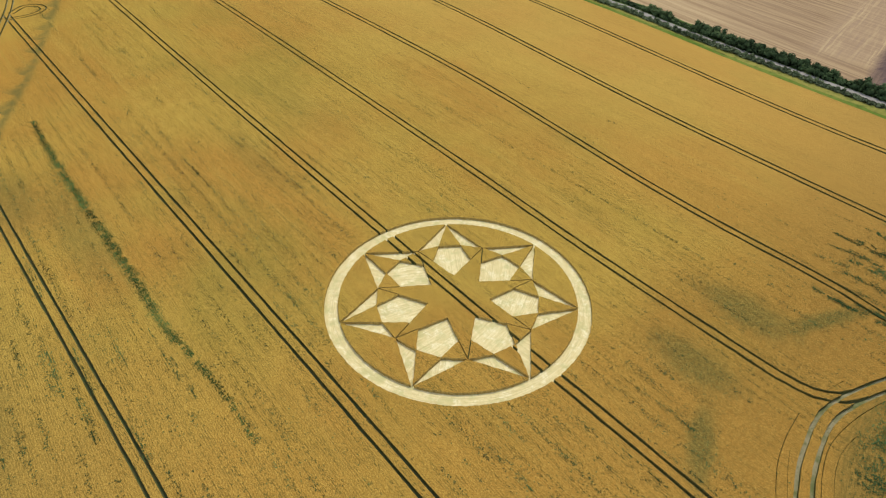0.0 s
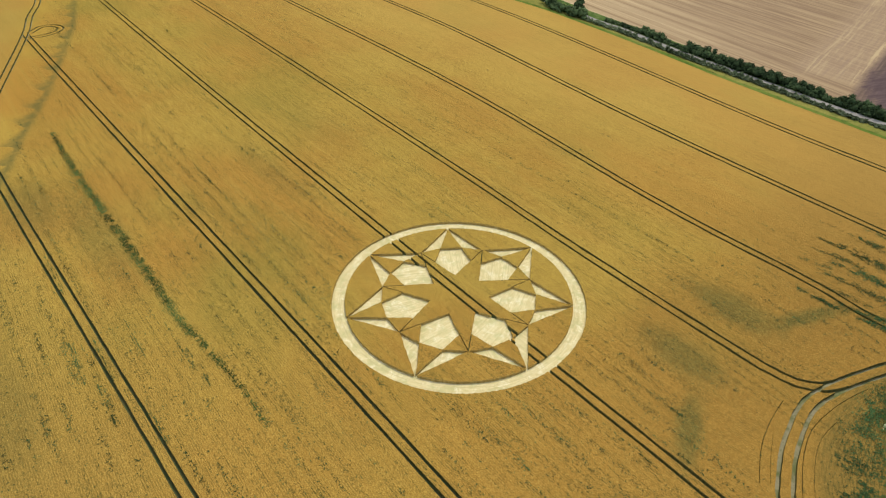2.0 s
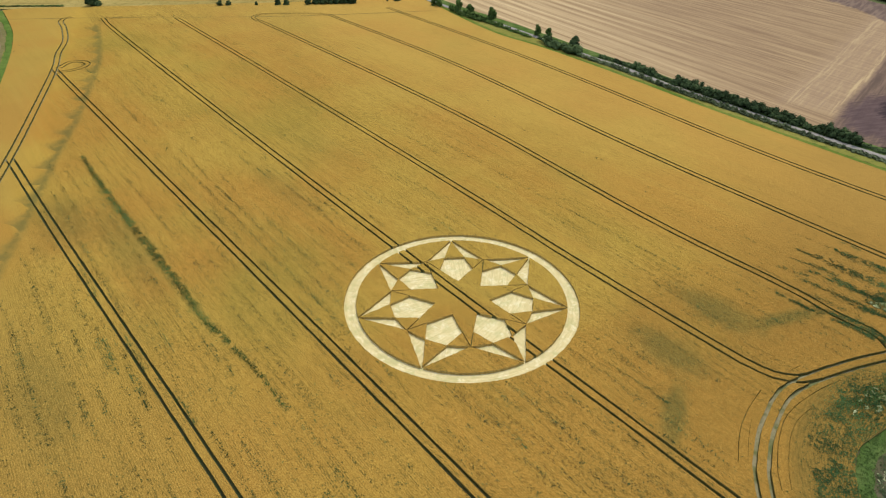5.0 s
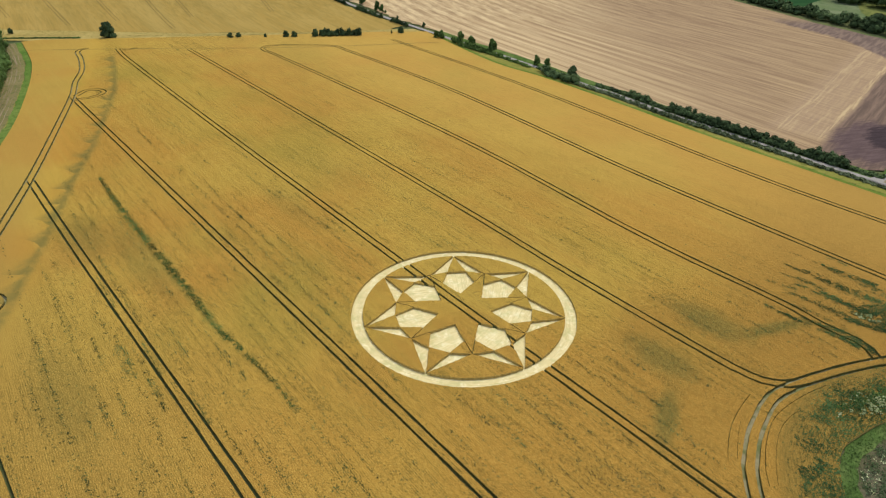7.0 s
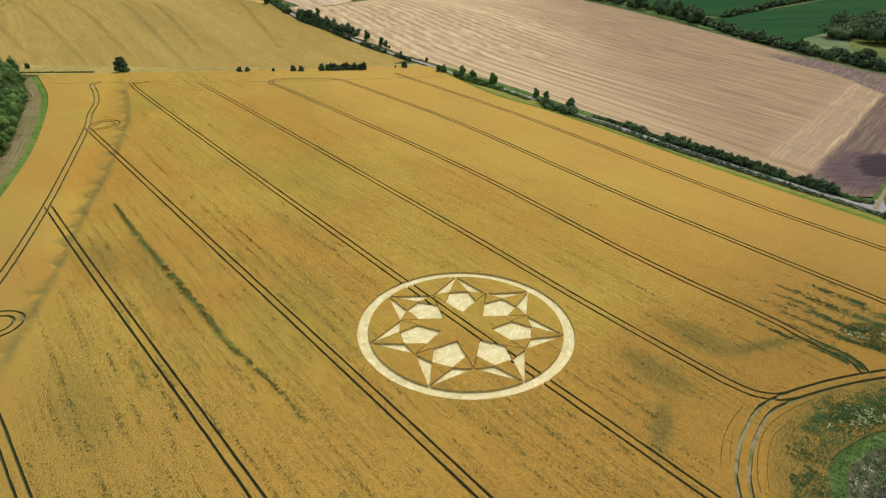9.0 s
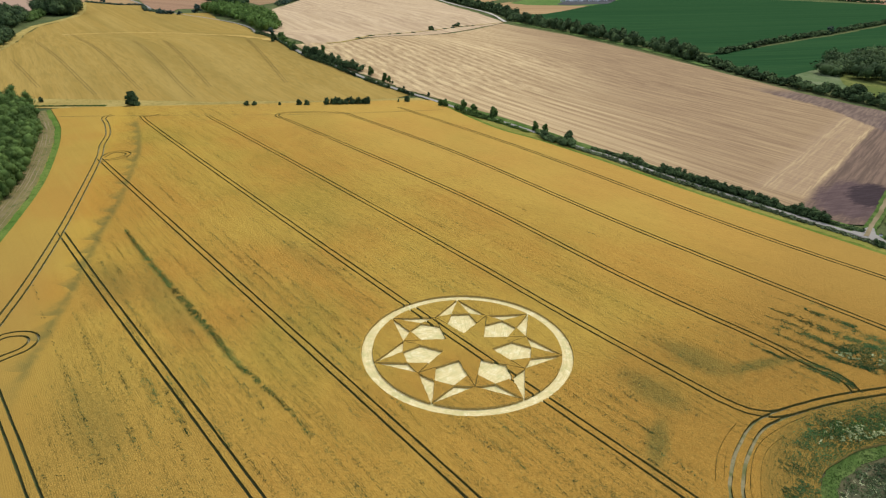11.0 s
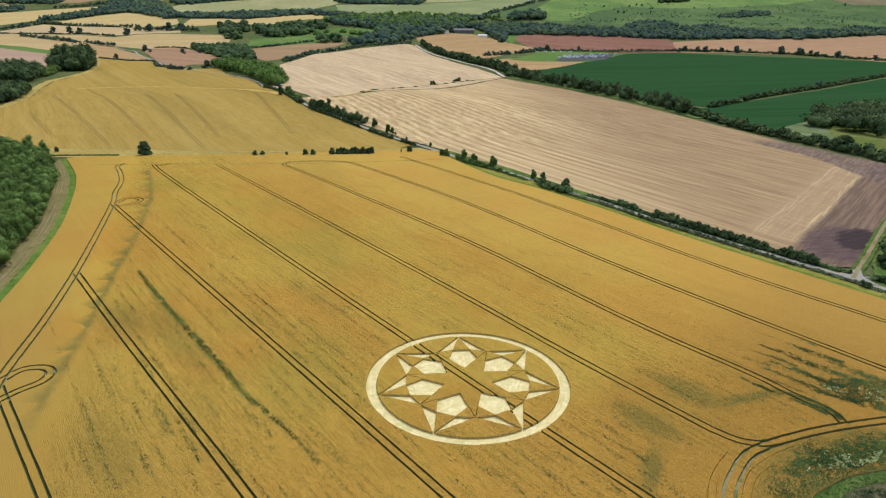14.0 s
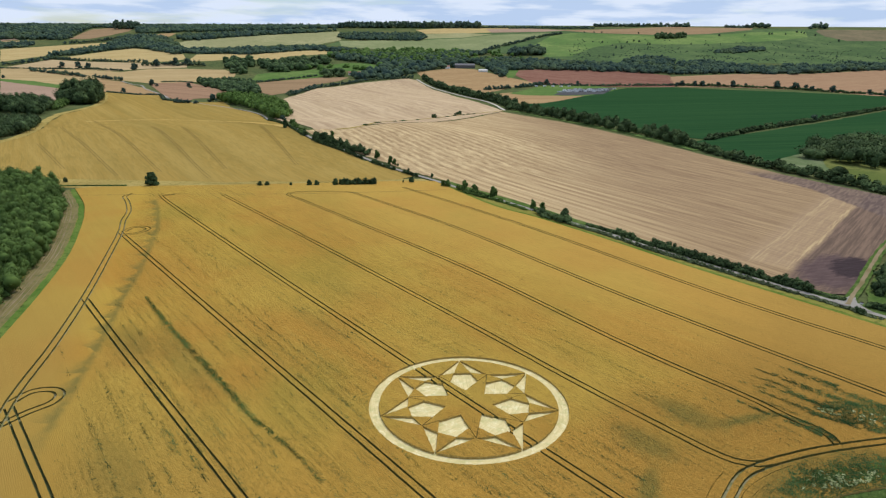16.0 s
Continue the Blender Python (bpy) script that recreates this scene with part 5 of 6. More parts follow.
FAR_TREE = "lone dark hedgerow tree far off"
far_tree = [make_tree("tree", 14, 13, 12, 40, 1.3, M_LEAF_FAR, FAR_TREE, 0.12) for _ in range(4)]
spots = [(640, 1572, 1), (700, 1568, .9), (770, 1560, .8), (838, 1537, 1.4), (878, 1520, 1.3), (905, 1490, .9), (940, 1460, 1.2), (985, 1390, .9), (610, 1578, 1), (495, 738, .7), (900, 1510, 1.0),
         (330, 1560, .8), (250, 1570, 1.0), (590, 1560, .8), (660, 1568, 1.1), (735, 1560, 1.2), (1010, 1370, 1.1), (1045, 1345, .8)]
spots += [(-1163, 1800, 1.3), (-1110, 1790, 1.4), (-1075, 1785, 1.3), (-930, 1765, 1.5), (-900, 1850, 1.6), (-850, 1870, 1.7), (-820, 1885, 1.5), (-700, 1960, 1.5), (-715, 1400, 1.1), (-690, 1370, .5),
          (-1180, 1560, .6), (-1270, 1640, .7), (-660, 1150, .7), (-600, 1330, .8), (-560, 1500, 1.2), (-190, 565, .45), (-400, 930, 1.0), (-350, 1700, 1.0)]
for i, (x, y, s) in enumerate(spots):
    place(far_tree[i % 4], x, y, s, 1.35)
DOTS = [(463, 2700), (579, 2751), (622, 2755), (657, 2758), (595, 2466), (810, 2732), (695, 2474), (730, 2506), (747, 2492), (770, 2424), (617, 2334), (636, 2322), (1453, 2754), (1379, 2747), (1391, 2748), (1252, 2696),
        (1140, 2686), (1567, 2725), (1583, 2572), (938, 2450), (1539, 2828), (1548, 2806), (1549, 2784)]
for i, (x, y) in enumerate(DOTS):
    place(far_tree[i % 4], x, y, nr.uniform(0.5, 0.75), 1.1, "dark scrub bush on the open down")
for i in range(12):
    x, y = nr.uniform(520, 1750), nr.uniform(2130, 2500)
    place(far_tree[i % 4], x, y, nr.uniform(0.3, 0.6), 1.1, "dark scrub bush on the open down")
for ob in far_tree:
    for o in (*ob.children_recursive, ob):
        bpy.data.objects.remove(o)

EDGE = [(p.x, p.y) for p in beside(left, 10.2) if p.y > 20]
wood(EDGE + [(-168, 20), (-172, 50), (-195, 90), (-222, 130), (-250, 165), (-285, 215), (-325, 272), (-272, 270)], 5.2, 9.0, 115, 0.31, M_LEAF, "dense green broadleaf wood beside the farm track", 3, core=0.7)
hedge([p for p in beside(left, 12.2) if 24 < p.y < 246], 4.6, 6.0, 2.6, 70, 0.36, M_LEAF, "leafy shrubs grown together along the edge of the wood", 0.08)
wood([(-690, 712), (-610, 715), (-573, 688), (-532, 670), (-565, 756), (-625, 845), (-661, 860), (-720, 850)], 9, 16, 60, 1.0, M_LEAF_DARK, "dark copse on the edge of the wheat hill", 3, core=0.76)
wood([(-520, 420), (-439, 425), (-427, 449), (-426, 472), (-437, 510), (-467, 570), (-504, 609), (-560, 600)], 8, 11, 70, 0.8, M_LEAF_DARK, "low dark copse below the wheat hill", 3, core=0.76)
wood([(-628, 890), (-577, 840), (-566, 864), (-590, 946), (-640, 1000), (-660, 960)], 14, 33, 100, 1.6, M_LEAF_DARK, "tall rounded clump of trees on the hill", 7, dome=0.55, core=0.8)
wood([(-565, 756), (-575, 791), (-588, 836), (-625, 890), (-605, 827)], 8, 9, 60, 0.9, M_LEAF, "shrubs between the copse and the clump", 2)
wood([(-444, 945), (-411, 968), (-357, 880), (-262, 741), (-205, 600), (-212, 690), (-238, 767), (-285, 865), (-391, 985)], 9, 15, 70, 1.0, M_LEAF_BRIGHT, "light green trees along the lane", 3, core=0.74)
wood([(305, 403), (317, 382), (337, 350), (460, 430), (470, 520), (384, 478), (336, 452)], 14, 14, 120, 0.85, M_LEAF_DARK, "dark copse at the edge of the green field", 5, core=0.74)
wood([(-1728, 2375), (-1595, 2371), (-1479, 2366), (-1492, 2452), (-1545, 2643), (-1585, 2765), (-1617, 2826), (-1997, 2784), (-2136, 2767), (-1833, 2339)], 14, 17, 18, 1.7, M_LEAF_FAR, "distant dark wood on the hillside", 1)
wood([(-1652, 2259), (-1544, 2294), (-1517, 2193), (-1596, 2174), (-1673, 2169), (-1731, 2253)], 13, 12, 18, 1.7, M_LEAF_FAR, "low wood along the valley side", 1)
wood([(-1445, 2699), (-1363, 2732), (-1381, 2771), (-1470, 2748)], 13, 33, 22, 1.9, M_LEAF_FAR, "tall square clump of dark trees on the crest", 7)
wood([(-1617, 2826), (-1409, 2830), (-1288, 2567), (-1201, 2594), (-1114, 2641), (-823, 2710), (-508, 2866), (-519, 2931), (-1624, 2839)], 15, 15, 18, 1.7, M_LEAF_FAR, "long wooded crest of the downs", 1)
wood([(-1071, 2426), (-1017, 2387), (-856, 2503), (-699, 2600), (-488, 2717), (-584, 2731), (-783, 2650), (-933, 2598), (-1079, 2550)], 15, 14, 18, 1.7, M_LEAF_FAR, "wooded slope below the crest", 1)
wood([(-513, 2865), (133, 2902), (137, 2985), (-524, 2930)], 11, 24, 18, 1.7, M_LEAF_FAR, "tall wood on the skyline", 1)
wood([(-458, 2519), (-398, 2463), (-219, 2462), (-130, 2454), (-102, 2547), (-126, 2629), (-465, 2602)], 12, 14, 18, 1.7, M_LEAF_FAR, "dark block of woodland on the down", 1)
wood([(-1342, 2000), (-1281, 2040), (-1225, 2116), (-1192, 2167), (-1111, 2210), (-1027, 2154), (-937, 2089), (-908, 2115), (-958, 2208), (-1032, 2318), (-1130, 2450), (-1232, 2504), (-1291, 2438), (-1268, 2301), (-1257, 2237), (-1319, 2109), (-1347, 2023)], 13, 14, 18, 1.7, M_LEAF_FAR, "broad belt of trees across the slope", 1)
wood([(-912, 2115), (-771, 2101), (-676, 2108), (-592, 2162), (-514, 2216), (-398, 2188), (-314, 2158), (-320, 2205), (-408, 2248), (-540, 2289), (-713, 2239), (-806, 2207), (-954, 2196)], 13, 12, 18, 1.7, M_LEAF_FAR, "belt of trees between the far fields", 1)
wood([(-735, 1953), (-653, 1993), (-615, 1882), (-590, 1707), (-628, 1716)], 16, 19, 44, 1.5, M_LEAF_DARK, "dark clump of trees in the valley", 1)
wood([(-656, 1512), (-552, 1525), (-494, 1470), (-386, 1147), (-427, 1140), (-537, 1319)], 11, 14, 18, 1.7, M_LEAF_DARK, "dark wood beside the valley stubble", 1)
wood([(-615, 1927), (-557, 1943), (-514, 1992), (-412, 2023), (-392, 1933), (-412, 1852), (-437, 1804), (-494, 1764), (-538, 1772)], 16, 19, 44, 1.5, M_LEAF_DARK, "village wood beside the meadow", 1)
wood([(-371, 1727), (-314, 1779), (-303, 1685), (-340, 1644)], 16, 19, 44, 1.5, M_LEAF_DARK, "rounded clump by the meadow", 1)
wood([(-402, 2093), (-188, 2073), (3, 2122), (62, 1989), (3, 1895), (-99, 1808), (-109, 1750), (-155, 1662), (-258, 1614), (-271, 1663), (-246, 1762), (-216, 1856), (-232, 1945), (-328, 1983), (-379, 2014)], 16, 19, 44, 1.5, M_LEAF_FAR, "trees round the village", 1)
wood([(-394, 2164), (-291, 2136), (-196, 2166), (-158, 2205), (-75, 2128), (-185, 2039), (-343, 2085)], 16, 19, 44, 1.5, M_LEAF, "village trees on the slope", 1)
wood([(-27, 2202), (128, 2213), (101, 2140), (-17, 2120)], 13, 14, 18, 1.7, M_LEAF_FAR, "wood on the lower down", 1)
wood([(216, 2219), (333, 2264), (332, 2168), (200, 2147)], 13, 24, 20, 1.7, M_LEAF_FAR, "dense conifer block on the down", 4)
wood([(40, 2010), (85, 1969), (122, 1837), (146, 1702), (172, 1864), (281, 1872), (400, 1859), (518, 1846), (665, 1813), (730, 2015), (551, 1980), (374, 2012), (193, 2066), (98, 2060)], 13, 15, 18, 1.7, M_LEAF_FAR, "wood along the foot of the down", 1)
wood([(551, 1980), (730, 2015), (756, 2106), (690, 2147), (583, 2071)], 13, 14, 18, 1.7, M_LEAF_FAR, "wood climbing the down", 1)
wood([(662, 1813), (862, 1851), (1029, 1842), (1136, 1882), (1346, 1940), (1653, 1994), (1711, 2072), (1398, 2040), (1324, 2057), (1184, 1971), (1151, 2012), (992, 1947), (922, 1996), (857, 2068), (746, 2016)], 14, 15, 18, 1.7, M_LEAF_FAR, "wood along the foot of the steep down", 1)
wood([(957, 2271), (1041, 2338), (1085, 2393), (1201, 2401), (1165, 2322), (1027, 2252)], 13, 9, 18, 1.7, M_LEAF_FAR, "thicket of scrub on the down", 1)
wood([(831, 2572), (887, 2591), (986, 2630), (997, 2663), (854, 2636)], 12, 20, 18, 1.7, M_LEAF_DARK, "dark square copse on the down", 1)
wood([(134, 2917), (523, 2916), (654, 2925), (664, 2972), (135, 2949)], 14, 10, 18, 1.7, M_LEAF_FAR, "low wood along the skyline", 1)
wood([(-2300, 2700), (-1987, 2740), (-1586, 2765), (-1100, 2790), (-520, 2850), (-520, 2935), (-1285, 2870), (-1990, 2790), (-2300, 2760)], 17, 14, 18, 1.8, M_LEAF_FAR, "wooded skyline of the downs", 1)
wood([(-400, 2110), (-330, 2160), (-150, 2190), (60, 2140), (60, 2050), (-60, 1990), (-160, 1930), (-300, 2040)], 16, 19, 44, 1.5, M_LEAF, "green trees round the village", 1)
wood([(690, 3060), (1010, 3080), (1010, 3110), (690, 3095)], 14, 15, 18, 1.7, M_LEAF_FAR, "low wood on the skyline", 1)
wood([(1010, 3080), (1170, 3080), (1170, 3110), (1010, 3110)], 14, 19, 18, 1.7, M_LEAF_FAR, "wood on the skyline", 1)
wood([(1310, 3030), (1400, 3030), (1400, 3060), (1310, 3060)], 13, 11, 18, 1.7, M_LEAF_FAR, "low trees on the skyline", 1)
wood([(1405, 3010), (1515, 3010), (1515, 3045), (1405, 3045)], 14, 25, 20, 2.0, M_LEAF_FAR, "rounded tall clump on the skyline", 6, dome=0.55)
wood([(1685, 2970), (1765, 2970), (1765, 3005), (1685, 3000)], 14, 27, 20, 2.0, M_LEAF_FAR, "rounded tall clump on the crest", 6, dome=0.55)
wood([(-400, 2202), (-80, 2276), (203, 2184), (300, 2040), (131, 1990), (-68, 1915), (-213, 1940)], 46, 17, 40, 1.6, M_LEAF_BRIGHT, "scattered lighter trees in the village wood", 1)
wood([(-420, 2090), (-100, 2150), (-60, 2050), (-160, 1990), (-390, 2050)], 28, 19, 44, 1.5, M_LEAF_BRIGHT, "lighter trees round the village", 1)
wood([(-594, 1711), (-498, 1780), (-297, 1689), (-97, 1767), (-68, 1900), (-420, 1893)], 60, 16, 40, 1.6, M_LEAF_BRIGHT, "scattered lighter trees below the village", 1)
c = [(x, y) for x, y in zip(nr.uniform(420, 1750, 2000), nr.uniform(2080, 2560, 2000)) if noise.noise((x * .008, y * .008, 3)) > -0.05 and nr.uniform() > ((y - 2080) / 560) ** 0.6]
foliage_thing("down_scrub", [(x, y, height(x, y) + 1.2) for x, y in c], nr.uniform(1.3, 3.6, (len(c), 3)), 8, 1.3, M_LEAF_FAR, "dark hawthorn scrub on the down", "scrub", "stuff")

# ---- weeds in the wheat ----
def tufts(spots, n, tall, size, material, name, label):
    c = np.array([(x, y, CROP + 0.03 + tall * 0.3) for x, y in spots])
    r = np.full((len(c), 3), size * 1.2)
    r[:, 2] = tall
    tagged(new(name, quads_mesh(name, sprays(c, r, n, size, 0.6, open_up=0.9)[0], material)), label, "weeds", kind="stuff")


row = Vector((math.cos(ROWS), math.sin(ROWS)))
across = Vector((-row.y, row.x))


def in_field(x, y):
    return inside((x, y), FIELD) and math.hypot(x, y) > RING_OUT + 0.4


def dashes(x0, y0, x1, y1, width, n, run=2.5):
    """Spots in short runs along the drill rows, about a line from one end to the other."""
    out = []
    for _ in range(n):
        t = nr.uniform()
        p = Vector((x0, y0)).lerp(Vector((x1, y1)), t) + across * nr.normal() * width
        q = p + row * nr.uniform(-run, run)
        if in_field(q.x, q.y):
            out.append((q.x, q.y))
    return out


strip = [(-113, 67), (-95, 43.5), (-82.5, 28.5), (-70, 13.5), (-61, 2.7), (-53.5, -7), (-47, -13.6), (-41, -19.8), (-36, -25.5), (-31, -32)]


def thin_lanes(n):
    """Dark weedy gaps in runs along the drill rows: dense west of the circle and below it, sparse to the east and north."""
    out = []
    track = np.array([p for line, _, kind, _ in LINES if kind != "drill_gap" for p in dense(line, 2.0, False)])
    lane_of = np.round(nr.uniform(-36, 33, n))
    for s, n_lane, o, u in zip(nr.uniform(-290, 150, n), lane_of, nr.normal(size=n), nr.uniform(0, 1, n)):
        spread = 0.3 if u < 0.62 else 1.4
        q = 3.1 * n_lane + 0.5 * noise.noise((n_lane * 7.3, s * 0.01, 2)) + o * spread
        q = round(q / 0.27) * 0.27 + 0.05 * (u - 0.5)
        x, y = row.x * s + across.x * q, row.y * s + across.y * q
        west = smooth((x + 0.4 * y + 102) / 12)
        much = west * (0.68 + 0.32 * smooth((38 - q) / 46)) * (0.45 + 0.55 * smooth((130 - y) / 150)) * (1 - 0.75 * smooth((q - 60) / 30))
        if q > -45:
            much *= 1 - 0.6 * smooth((x - 36 - 0.3 * (y + 40)) / 14) * smooth((-12 - y) / 14)
        v = 0.7 * noise.noise((n_lane * 3.7, s * 0.009, 8)) + 0.75 * noise.noise((s * 0.1, q * 0.5, 3)) + 0.5 * noise.noise((s * 0.7, q * 1.9, 5))
        if v > (0.74 if u < 0.62 else 0.92) - 0.7 * much or (u * 1000) % 1 < 0.075 * much:
            if in_field(x, y) and np.min(np.abs(track - (x, y)).sum(1)) > 2.2:
                out.append((x, y))
    return out


lanes = thin_lanes(330000)
tufts(lanes[::2], 2, 0.07, 0.13, M_THIN, "weed_patches", "dark thin gaps with weeds along the drill rows")
tufts(lanes[1::2], 2, 0.08, 0.125, M_WEED, "weed_lanes", "scattered dark green weeds along the drill rows")


def weed_streak(line, width, n):
    """A feathery streak of weeds along the drill rows, thin at its upper end and dense towards the other."""
    line = curved(line, 0.6)
    out = []
    for _ in range(n):
        t = nr.uniform() ** 0.75
        p = line[min(len(line) - 1, int(t * len(line)))]
        o = nr.normal() * width * (0.25 + math.sin(math.pi * (0.1 + 0.75 * t)) * 0.6)
        o = round(o / 0.42) * 0.42 + nr.normal() * 0.06
        q = p + across * o
        if noise.noise((q.x * 0.8, q.y * 0.8, 6)) < -0.5 + 0.5 * (1 - t):
            continue
        for _ in range(3):
            w = q + row * nr.uniform(-0.4, 0.4) + across * nr.normal() * 0.04
            if in_field(w.x, w.y):
                out.append((w.x, w.y))
    return out


spots = []
mid = curved(strip, 0.5)
for _ in range(7600):
    t = nr.uniform()
    much = math.sin(math.pi * min(1, 0.08 + 0.95 * t)) ** 0.7
    if nr.uniform() > 0.15 + 0.85 * much:
        continue
    p = mid[int(t * (len(mid) - 1))]
    q = p + across * (round(nr.normal() * (0.18 + 0.45 * much) / 0.36) * 0.36 + nr.normal() * 0.07) + row * nr.uniform(-0.5, 0.5)
    if noise.noise((q.x * 0.5, q.y * 0.5, 4)) > -0.3 and in_field(q.x, q.y):
        spots.append((q.x, q.y))
tufts(spots, 3, 0.1, 0.11, M_LEAF, "weed_strip", "green weeds in a strip along the rows")
runs = [(-71, -14, 12, 3), (-69, -10, 16, 4), (-63, -8, 12, 3), (-55, -9, 14, 3), (-50, -14, 12, 3), (-77, -6, 18, 4), (-61, -24, 10, 4), (-52, -27, 10, 3), (-88, 12, 16, 3), (-60, 62, 10, 3), (-42, 44, 10, 3), (-68, 50, 12, 2), (20, -28, 14, 3), (2, -30, 12, 3), (28, -20, 12, 3)]
spots = []
for x, y, l, m in runs:
    spots += weed_streak([(x, y), (x + row.x * l / 2, y + row.y * l / 2), (x + row.x * l, y + row.y * l)], 0.3, int(m * 26))
tufts(spots, 3, 0.08, 0.075, M_WEED, "weed_clumps", "clumps of green weeds in thin wheat")
spots = []
for line, width, n in (([(90, 21.7), (93.7, 16.2), (99.3, 11)], .9, 620), ([(85.2, 17.9), (88.7, 12.1), (92.9, 7.2), (98.7, 1.4)], 1.0, 1150), ([(81.8, 20.1), (84.9, 16)], .4, 90), ([(80.4, 11.2), (84.6, 7), (88.9, 2.3), (92.2, -1)], .9, 900),
                       ([(75.4, 9.3), (77.7, 6.9), (82.1, 2.2), (87, -3.3)], .8, 420), ([(68.9, 3.1), (71, 0.2), (74, -3.5)], .4, 230), ([(83.6, -1.2), (86.6, -4), (92.2, -7.4)], .8, 480), ([(96, 12), (100, 6), (106, 0)], 1.3, 700), ([(78, 17), (83, 12)], .5, 70)):
    spots += weed_streak(line, width, n)
for line, width, n in (([(94, 24), (97, 20)], .4, 50), ([(74, 13), (79, 9)], .6, 60), ([(73, 5), (77, 1), (81, -3)], .5, 90), ([(82, 14), (86, 9)], .6, 120)):
    spots += weed_streak(line, width, n)
for line, width, n in (([(74.2, -1.6), (78.8, -5.2), (81.5, -7.4), (83.6, -10.8), (84.4, -14)], .75, 620), ([(75, -4.6), (78.5, -7.6), (80.5, -9.4), (82, -12)], .6, 420)):
    spots += weed_streak(line, width, n)
tufts(spots, 3, 0.1, 0.085, M_WEED, "weed_bank", "dark green weeds breaking through the wheat in rows")


def scatter(poly, n, cells=0.45, keep=-0.05, seed=0.0):
    """Spots in loose clusters inside an outline."""
    xs, ys = [p[0] for p in poly], [p[1] for p in poly]
    return [(x, y) for x, y in zip(nr.uniform(min(xs), max(xs), n), nr.uniform(min(ys), max(ys), n))
            if inside((x, y), poly) and in_field(x, y) and noise.noise((x * cells, y * cells, seed)) + 0.6 * noise.noise((x * 1.3, y * 1.3, seed)) > keep]


spots = dashes(44, 6, 56, -9, 1.6, 420, 1.0) + dashes(34, -9, 44, -23, 1.9, 420, 1.0) + dashes(60, -9, 74, -3, 0.9, 240, 1.0) + dashes(34, -25, 38, -37, 1.1, 200, 0.6)
tufts(spots, 3, 0.08, 0.075, M_WEED, "weed_scatter", "scattered dark weeds in damp stretches of wheat")
thicket = [(86.5, 0), (92, 3), (99, 3), (112, -2), (118, -9), (108, -12), (96, -11), (91.5, -9), (90, -5)]
tufts(scatter(thicket, 14000, .4, -.3, 2), 4, 0.16, 0.1, M_WEED, "weed_thicket", "thick green weeds in the wheat corner")
def corner_spots(n, share):
    """Weeds along the curved drill rows round the rough ground, densest some way in from the wheel track."""
    out = []
    for x, y, u in zip(nr.uniform(44, 116, n), nr.uniform(-62, -17, n), nr.uniform(0, 1, n)):
        p = Vector((x - 88, max(y + 56, 0)))
        a = p.length
        thick = smooth((39 - a) / 9) * smooth((a - 24.6) / 2.5) * (0.5 + 0.5 * smooth((x - 56) / 14))
        cluster = smooth((noise.noise((x * .3, y * .3, share)) + 0.6 * noise.noise((x * 1.1, y * 1.1, 4)) + 0.5) / 0.9)
        if u > thick * cluster * 3.2:
            continue
        q = p * ((round(a / 0.48) * 0.48 + nr.normal() * 0.15) / a)
        w = (88 + q.x, q.y - 56 if y > -56 else y)
        if in_field(*w):
            out.append(w)
    return out


tufts(corner_spots(52000, 5), 3, 0.12, 0.11, M_WEED, "weed_margin", "dark weeds along the curved rows round the rough corner")
tufts(scatter([(64, -30), (70, -26), (76, -23.4), (86, -22), (108, -18.5), (112, -24), (92, -27.6), (80, -29.8), (73, -31.6), (67, -33)], 9000, .35, -.12, 9), 4, 0.2, 0.12, M_WEED, "weed_bed", "dense dark weeds in the wheat corner")
tufts(scatter([(68, -29.5), (74, -25), (84, -23.5), (104, -20), (110, -24.5), (92, -27.4), (80, -29.6), (73, -31.4)], 7000, .5, -.1, 5), 4, 0.18, 0.12, M_LEAF_BRIGHT, "weed_patch", "fresh green weeds in the wheat corner")
spots = scatter([(67, -31.8), (70, -28.5), (73.8, -25.6), (80, -27), (86, -25), (86, -28), (76, -31)], 1300, .5, .05, 7) + scatter([(87, -0.5), (91, -1), (93, -3.5), (89, -3.5)], 220, .6, -.1, 5) + scatter([(95, -1), (104, -4), (100, -8), (94, -6)], 200, .6, .1, 5)
tufts(spots, 5, 0.26, 0.17, M_FLOWER, "weed_flowers", "white flowering weeds in the wheat")


tangle = [(66, -27), (70.3, -23.5), (78, -21.7), (90, -18.5), (98, -18), (100, -25), (78.4, -31), (68.6, -34.6), (65.7, -36), (61.6, -37.4), (57.5, -40.7), (56, -37.5), (60.3, -33.7), (64.3, -30.1)]
tufts(scatter(tangle, 15000, .4, .06, 12), 3, 0.14, 0.12, M_WEED, "weed_tangle", "tangled dark weeds choking the wheat corner")
tufts(scatter([(54.5, -42.5), (58.4, -40.6), (61, -43.6), (59.5, -48), (57, -56), (50, -56), (53, -48)], 5000, .5, .12, 15), 3, 0.12, 0.11, M_WEED, "weed_fringe", "dark weeds along the inner rows of the corner")


def rough_spots(n, keep):
    edge = [(58.5, -80), (62, -50), (64.5, -44), (68.5, -39.5), (75, -36.6), (92, -33), (135, -28), (135, -80)]
    return np.array([(x, y, 0.15) for x, y in zip(nr.uniform(58, 104, n), nr.uniform(-62, -28, n)) if inside((x, y), edge) and noise.noise((x * .3, y * .3, keep * 40)) > keep])


